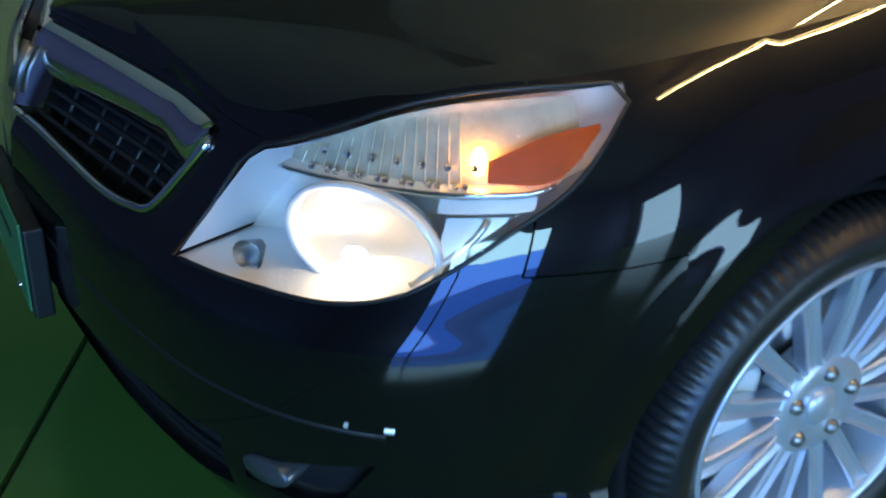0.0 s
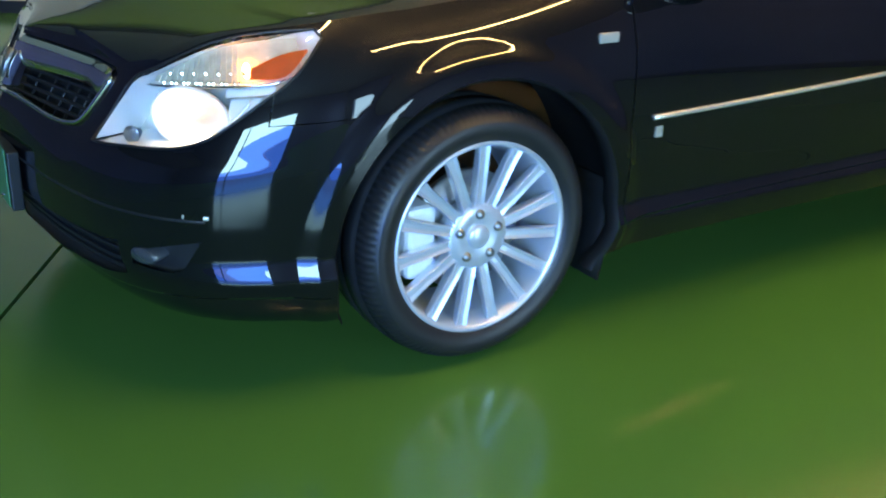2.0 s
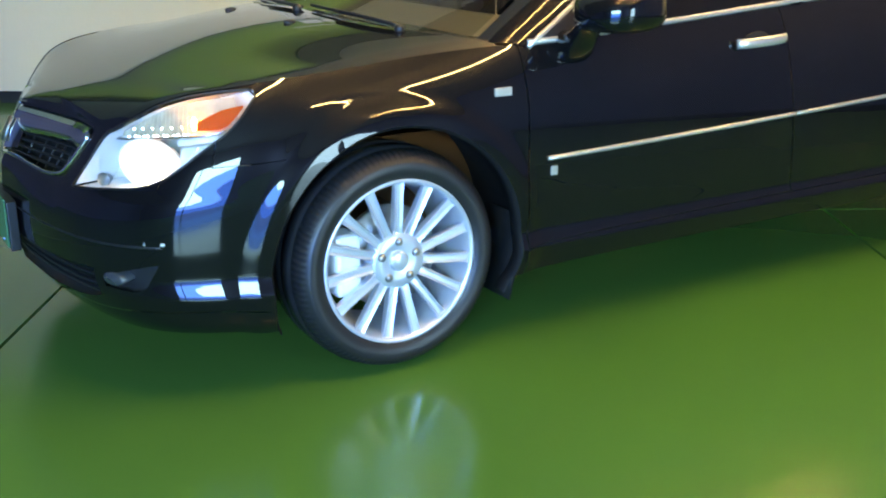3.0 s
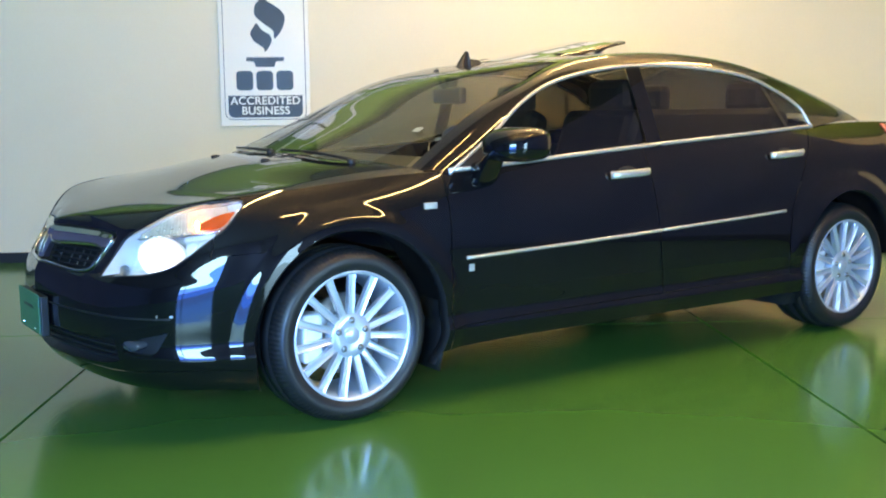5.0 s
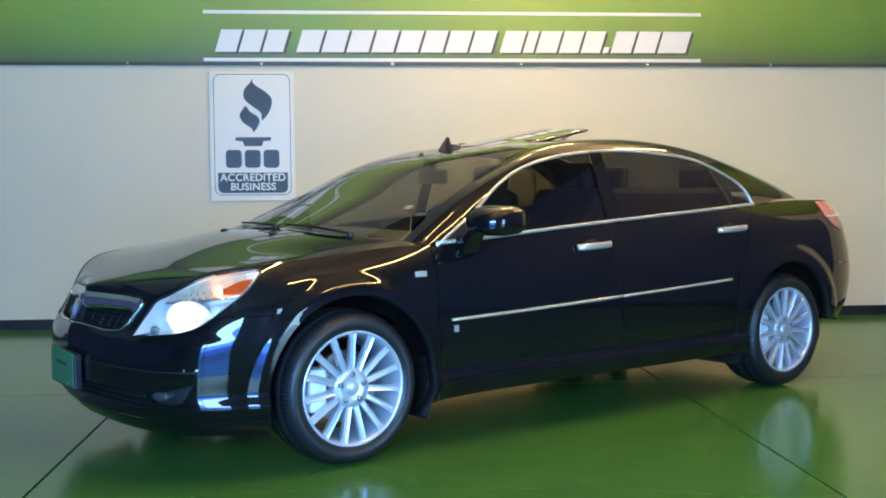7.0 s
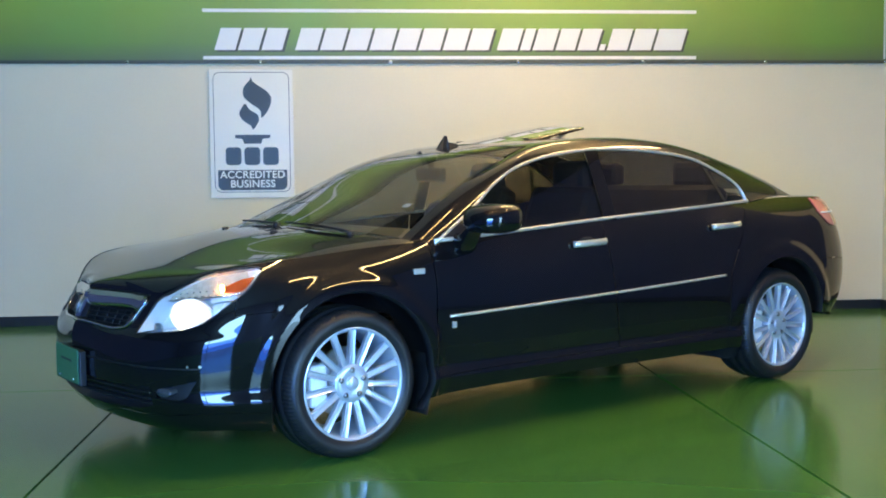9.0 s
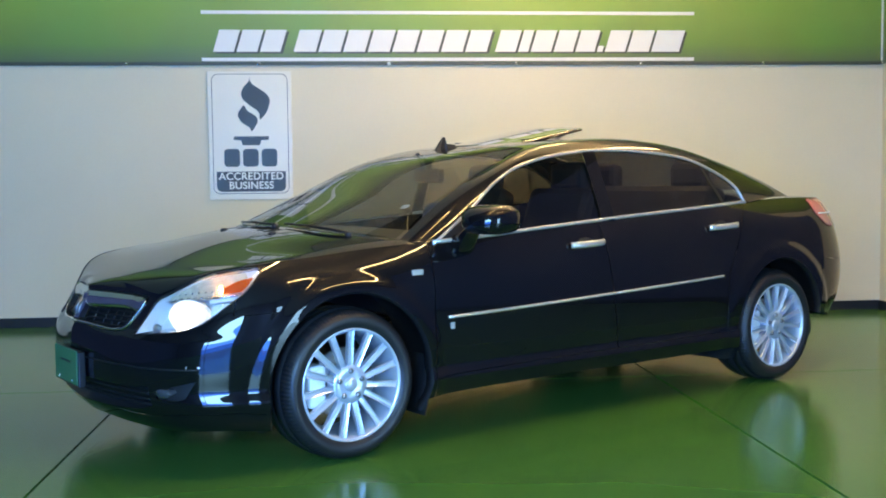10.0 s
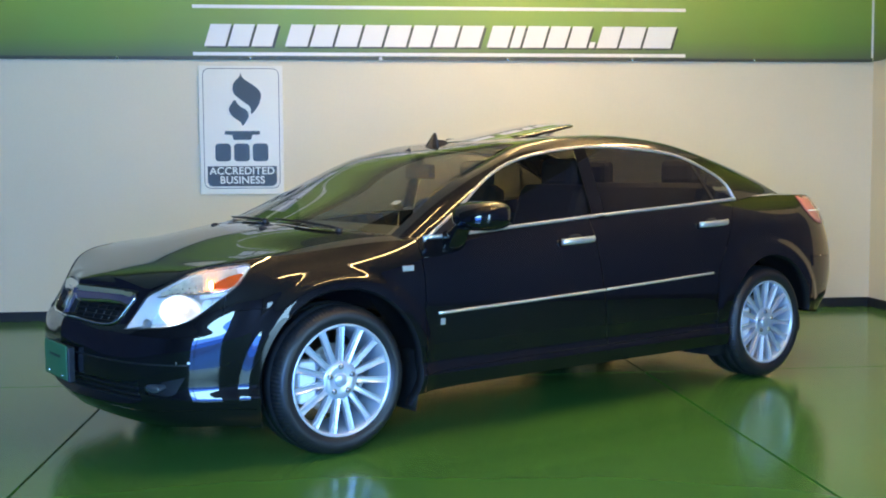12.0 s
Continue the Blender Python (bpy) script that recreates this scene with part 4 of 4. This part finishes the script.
    put("amber_reflector", skin(amber_low, amber_high, -2.012, -1.825, -0.006, 14, 4), AMBER, "orange side reflector")
    return lamp


headlamp(-1)
headlamp(1)

# grille: recess, bars, bright frame, bright bar and a plain shield
both("grille_recess", tub(grille_low, grille_high, -2.80, GRILLE_S - 0.003, 0.05), TRIM)
for k in range(4):
    z = lambda s, k=k: 0.607 + k * 0.019
    s_end = (-2.585, -2.572, -2.562, -2.556)[k]
    both("grille_bar", tube(edge_line(z, -2.80, s_end, -0.020, 24), 0.0045, 6), TRIM)
for k in range(6):
    s = -2.775 + k * 0.037
    both("grille_rib", tube([on_body(s, grille_low(s) + 0.004, -0.024), on_body(s, 0.672, -0.024)], 0.0035, 6), TRIM)
both("grille_frame", tube(edge_line(grille_low, -2.80, GRILLE_S - 0.001, 0.003, 44), 0.0065, 8), CHROME, label="bright grille frame")
bar_low = lambda s: lerp_table([(-2.80, 0.664), (-2.70, 0.672), (-2.62, 0.672), (-2.550, 0.668), (-2.518, 0.706)], s)
rows = []
for i in range(31):
    s = -2.80 + 0.281 * i / 30
    a, b = bar_low(s), top_z(s) - 0.010
    rows.append([on_body(s, a + (b - a) * j / 10, 0.014 * math.sin(math.pi * j / 10) ** 0.7 - 0.006) for j in range(11)])
both("grille_wing", grid(rows), CHROME, label="bright winged bar")
rows = []
for j in range(9):
    z = 0.612 + 0.104 * j / 8
    half = 0.040 + 0.012 * j / 8
    x = body(-2.80, z)[0]
    rows.append([(x - 0.010 + 0.034 * (i / 6 - 1) ** 2, half * (i / 6 - 1), z) for i in range(13)])
part("grille_shield", grid(rows), CHROME, car, "bright shield", smooth=True)
for dy in (-0.014, 0.014):
    part("shield_mark", tube([(body(-2.80, 0.63)[0] - 0.016, dy, 0.632), (body(-2.80, 0.665)[0] - 0.017, dy * 0.5, 0.664), (body(-2.80, 0.70)[0] - 0.016, dy, 0.698)], 0.006, 6), STEEL, car, smooth=True)

# lower intake and fog lamps
both("intake_recess", tub(lambda s: lerp_table(INTAKE_LOW, s) - 0.012, lambda s: lerp_table(INTAKE_HIGH, s) + 0.012, -2.80, -2.33, 0.06), TRIM)
for k in range(3):
    both("intake_slat", tube(edge_line(lambda s, k=k: 0.300 + k * 0.026, -2.80, -2.36, -0.02, 24), 0.005, 6), TRIM)
both("fog_recess", tub(lambda s: lerp_table(FOG_LOW, s) - 0.008, lambda s: lerp_table(FOG_HIGH, s) + 0.008, -2.32, -2.05, 0.03, 16, 6), TRIM)
fog = revolve([(0.02, 0.030), (-0.022, 0.030), (-0.026, 0.026), (-0.028, 0.0)], 24)
bmesh.ops.transform(fog, matrix=Matrix.Translation(on_body(-2.245, 0.362, -0.018)) @ Matrix.Rotation(radians(-62), 4, "Z") @ Matrix.Diagonal((1.25, 1, 0.62, 1)), verts=fog.verts)
both("fog_lamp", fog, surface("smoked_lamp", (0.05, 0.055, 0.06), 0.25, 0.2, coat=0.5), label="small round fog lamp")
both("bumper_groove", tube(edge_line(lambda s: 0.458, -2.80, -2.05, -0.0035, 30), 0.0055, 6), TRIM)

for s0, s1 in ((-2.137, -2.130), (-2.074, -2.058)):
    rows = [[on_body(v, 0.463 + 0.0045 * j, 0.004 * (j == 1)) for j in range(3)] for v in np.linspace(s0 + 0.02, s1 + 0.02, 4)]
    both("bumper_marker", grid(rows), BRIGHT, label="tiny bright marker")

# plate on the bumper
plate = new("number_plate")
plate.parent = car
tagged(plate, "plain green plate on a black bracket")
PX = -2.348
part("plate", block(PX - 0.004, PX, -0.153, 0.153, 0.338, 0.486), GREEN, plate, bevel=0.002)
part("bracket", block(PX + 0.0005, PX + 0.03, -0.165, 0.165, 0.330, 0.480), TRIM, plate, bevel=0.004)
part("plate_bars", block(PX - 0.006, PX - 0.0045, -0.07, 0.07, 0.425, 0.435), INK, plate)
for y in (-0.089, 0.089):
    bm = bmesh.new()
    bmesh.ops.create_uvsphere(bm, u_segments=10, v_segments=6, radius=0.006, matrix=Matrix.Translation((PX - 0.004, y, 0.352)))
    part("screw", bm, CHROME, plate, smooth=True)

# door handles with their cups
for x0, z0, x1, z1 in ((-0.202, 0.868, 0.016, 0.877), (0.811, 0.918, 1.048, 0.927)):
    n = 12
    line = []
    for k in range(n + 1):
        f = k / n
        x, z = x0 + (x1 - x0) * f, z0 + (z1 - z0) * f
        line.append((x, body(x, z)[1] - 0.012 - 0.022 * math.sin(math.pi * min(1, max(0, f))) ** 0.5, z))
    both("door_handle", tube(line, 0.0165, 10, 0.55), BRIGHT, label="chrome pull handle")
    xm, zm = (x0 + x1) / 2, (z0 + z1) / 2
    cup = bmesh.new()
    bmesh.ops.create_uvsphere(cup, u_segments=20, v_segments=12, radius=1.0, matrix=Matrix.LocRotScale((xm - 0.005, body(xm, zm)[1] + 0.002, zm - 0.004), None, (0.062, 0.005, 0.034)))
    both("handle_cup", cup, TRIM)

# badges
bm = block(-1.125, -1.066, body(-1.095, 0.79)[1] - 0.005, body(-1.095, 0.79)[1] + 0.004, 0.778, 0.803)
both("fender_badge", bm, BRIGHT, label="small bright badge", smooth=False, bevel=0.003)
bm = block(-0.936, -0.912, body(-0.92, 0.546)[1] - 0.004, body(-0.92, 0.546)[1] + 0.004, 0.531, 0.560)
both("door_badge", bm, BRIGHT, label="small bright square badge", smooth=False, bevel=0.002)

# mud flaps behind the front wheels
flap = grid([[(x, y, z) for y in (-0.865, -0.80, -0.70)] for x, z in ((-1.035, 0.42), (-1.030, 0.34), (-1.042, 0.25), (-1.062, 0.155))])
ob = both("mud_flap", flap, TRIM, solid=0.008)

# door mirrors
def ring_of(cx, cy, cz, half_x, half_y, half_z, n=24, boxy=0.6):
    """A rounded rectangle that faces along the car, leaning where half_x is given."""
    out = []
    for k in range(n):
        c, v = math.cos(k * math.tau / n), math.sin(k * math.tau / n)
        c, v = math.copysign(abs(c) ** boxy, c), math.copysign(abs(v) ** boxy, v)
        out.append((cx + half_x * c, cy + half_y * c, cz + half_z * v))
    return out + out[:1]


def mirror_shell():
    rows = []
    for dx, grow, dz in ((0.0, 0.05, -0.016), (0.006, 0.34, -0.014), (0.018, 0.58, -0.010), (0.042, 0.79, -0.006), (0.080, 0.93, -0.002), (0.125, 1.0, 0.0), (0.165, 1.0, 0.002), (0.195, 0.965, 0.002), (0.203, 0.93, 0.002), (0.198, 0.88, 0.002)):
        rows.append(ring_of(-0.905 + dx, -0.985, 1.012 + dz, 0.0, 0.120 * grow, 0.066 * grow))
    return grid(rows)


def door_mirror(side, shift):
    mirror = new("door_mirror")
    mirror.parent = car
    mirror.location = shift
    tagged(mirror, "black painted door mirror")
    bm = mirror_shell()
    bmesh.ops.rotate(bm, cent=(-0.80, -0.99, 1.01), matrix=Matrix.Rotation(radians(12), 3, "Z"), verts=bm.verts)
    pane = bmesh.new()
    bmesh.ops.create_circle(pane, cap_ends=True, segments=24, radius=1.0, matrix=Matrix.Translation((-0.712, -0.975, 1.012)) @ Matrix.Rotation(radians(12), 4, "Z") @ Matrix.Rotation(radians(90), 4, "Y") @ Matrix.Diagonal((0.056, 0.105, 1, 1)))
    rows = []
    for y, z, wide, tall in ((-0.838, 0.898, 0.052, 0.050), (-0.868, 0.902, 0.052, 0.050), (-0.895, 0.918, 0.048, 0.046), (-0.915, 0.945, 0.044, 0.038), (-0.935, 0.970, 0.042, 0.030), (-0.960, 0.985, 0.040, 0.022)):
        rows.append([(x, y, z1) for x, _, z1 in ring_of(-0.838, y, z, wide, 0.0, tall, 20)])
    foot = grid(rows)
    for name, b, m in (("housing", bm, PAINT), ("mirror_glass", pane, CHROME), ("foot", foot, PAINT)):
        if side > 0:
            bmesh.ops.scale(b, vec=(1, -1, 1), verts=b.verts)
        part(name, b, m, mirror, smooth=name != "mirror_glass")


both("sail_panel", grid([[(x, glass_y(z, x) - 0.003, z) for z in [0.93 + (h - 0.93) * k / 4 for k in range(5)]] for x, h in ((-0.955, 0.932), (-0.90, 0.962), (-0.85, 0.99), (-0.80, 1.015))]), TRIM)
door_mirror(-1, (0, 0, 0))
door_mirror(1, (0.02, -0.06, -0.03))

# tail lamps
tail_low = lambda s: lerp_table([(1.80, 0.975), (1.87, 0.905), (2.0, 0.885), (2.5, 0.885)], s)
tail_high = lambda s: top_z(s) - 0.012
both("tail_lamp", skin(tail_low, tail_high, 1.80, 2.5, 0.006, 20, 8), RED, label="red and clear tail lamp", solid=0.004)
both("tail_lamp_strip", tube(edge_line(lambda s: 0.965, 1.83, 2.45, 0.009, 20), 0.004, 6), WHITE)

# cowl, wipers, aerial, sunroof
rows = []
for i in range(21):
    q = -1 + 2 * i / 20
    a = shell_top(0.0, q)
    rows.append([(a[0] + 0.02, a[1], a[2] - 0.004), (a[0] - 0.02, a[1], a[2] - 0.012), (a[0] - 0.10, a[1] * 1.0, a[2] - 0.035)])
part("cowl", grid(rows), TRIM, car, smooth=True)


for y in (-0.26, 0.26):
    nozzle = bmesh.new()
    bmesh.ops.create_uvsphere(nozzle, u_segments=14, v_segments=8, radius=1.0, matrix=Matrix.LocRotScale((-1.478, y, hood_z(-1.49) - 0.003), None, (0.022, 0.013, 0.009)))
    part("washer_nozzle", nozzle, TRIM, car, "black washer nozzle", smooth=True)


def wiper(q0, q1, t0, t1):
    pts = []
    for k in range(15):
        f = k / 14
        p = Vector(shell_top(t0 + (t1 - t0) * f, q0 + (q1 - q0) * f))
        pts.append(p + Vector((-0.006, 0, 0.009)))
    arm = new("wiper")
    arm.parent = car
    part("blade", tube(pts, 0.005, 6), TRIM, arm, smooth=True)
    part("arm", tube([p + Vector((-0.014, 0, 0.003)) for p in pts[:9]], 0.006, 8), TRIM, arm, smooth=True)
    pivot = bmesh.new()
    bmesh.ops.create_uvsphere(pivot, u_segments=12, v_segments=8, radius=0.016, matrix=Matrix.Translation(pts[0] + Vector((-0.02, 0, -0.004))))
    part("pivot", pivot, TRIM, arm, smooth=True)


wiper(-0.80, -0.16, 0.002, 0.008)
wiper(-0.12, 0.56, 0.002, 0.008)

rows = []
for x, z, w in ((-0.375, 1.345, 0.004), (-0.350, 1.375, 0.010), (-0.318, 1.421, 0.004), (-0.306, 1.419, 0.004), (-0.300, 1.385, 0.012), (-0.25, 1.380, 0.014), (-0.235, 1.372, 0.01)):
    rows.append([(x, -w, z), (x, w, z)])
floor_row = [[(r[0][0], r[0][1] * 2.2, 1.335), (r[1][0], r[1][1] * 2.2, 1.335)] for r in rows]
fin = grid([[f[0], r[0], r[1], f[1]] for f, r in zip(floor_row, rows)])
part("aerial_fin", fin, TRIM, car, "black aerial fin")

roof = new("sunroof")
roof.parent = car
tagged(roof, "tinted glass sunroof tilted up at its rear edge")
rows = []
for i in range(13):
    f = i / 12
    rows.append([(-0.22 + 0.585 * f + 0.04 * (1 - abs(j / 8 - 1) ** 3) * (f - 0.5), 0.36 * (j / 8 - 1), 1.346 + 0.118 * f + 0.022 * (1 - (j / 8 - 1) ** 2)) for j in range(17)])
ob = part("glass_panel", grid(rows), surface("black_roof_glass", (0.004, 0.005, 0.005), 0.04, vary=0.05, coat=1.0), roof, smooth=True)
mod = ob.modifiers.new("thickness", "SOLIDIFY")
mod.thickness = 0.012
for y in (-0.30, 0.30):
    part("lift_arm", tube([(0.20, y, 1.39), (0.31, y, 1.445)], 0.008, 6), STEEL, roof)
part("roof_opening", block(0.0, 0.33, -0.32, 0.32, 1.397, 1.403), TRIM, roof)

# cabin
part("cabin_floor", block(-1.15, 1.35, -0.72, 0.72, 0.30, 0.34), DASH, car)
rows = []
for i in range(13):
    q = (i / 6 - 1)
    rows.append([(-1.20 + 0.12 * q * q, 0.74 * q, 0.93), (-0.95 + 0.10 * q * q, 0.76 * q, 0.965 - 0.02 * q * q), (-0.72 + 0.04 * q * q, 0.76 * q, 0.94), (-0.66, 0.76 * q, 0.84), (-0.70, 0.74 * q, 0.50)])
part("dashboard", grid(rows), DASH, car, smooth=True)


def car_seat(x, y, wide):
    seat = new("car_seat")
    seat.parent = car
    tagged(seat, "grey leather seat")
    part("cushion", block(x - 0.26, x + 0.26, y - wide, y + wide, 0.42, 0.60), FABRIC, seat, bevel=0.05)
    bm = block(-0.07, 0.07, -wide, wide, 0, 0.62)
    bmesh.ops.transform(bm, matrix=Matrix.Translation((x + 0.24, y, 0.55)) @ Matrix.Rotation(radians(20), 4, "Y"), verts=bm.verts)
    part("backrest", bm, FABRIC, seat, bevel=0.05)
    for hy in ((y,) if wide < 0.4 else (y - 0.36, y + 0.36)):
        part("headrest", block(x + 0.42, x + 0.52, hy - 0.13, hy + 0.13, 1.12, 1.28), FABRIC, seat, bevel=0.04)


car_seat(-0.20, -0.37, 0.25)
car_seat(-0.20, 0.37, 0.25)
car_seat(0.78, 0.0, 0.62)
bm = bmesh.new()
ring = [(0.185 * math.cos(k * math.tau / 32), 0.185 * math.sin(k * math.tau / 32), 0) for k in range(32)]
tube(ring, 0.016, 8, closed=True, bm=bm)
tube([(-0.18, 0, 0), (0.18, 0, 0)], 0.02, 6, bm=bm)
bmesh.ops.transform(bm, matrix=Matrix.Translation((-0.55, -0.37, 0.90)) @ Matrix.Rotation(radians(66), 4, "Y"), verts=bm.verts)
part("steering_wheel", bm, DASH, car, smooth=True)
part("inner_mirror", block(-0.45, -0.41, -0.14, 0.09, 1.175, 1.250), RUBBER, car, bevel=0.012)
part("mirror_stalk", tube([(-0.43, 0, 1.235), (-0.49, 0, 1.330)], 0.014, 8), TRIM, car)
p = shell_top(0.082, -0.87)
part("screen_sticker", grid([[(p[0] - 0.002 + dz * 0.7, p[1] + dy, p[2] + 0.006 + dz * 0.42) for dy in (-0.03, 0.03)] for dz in (-0.02, 0.02)]), BANNER_PALE, car)
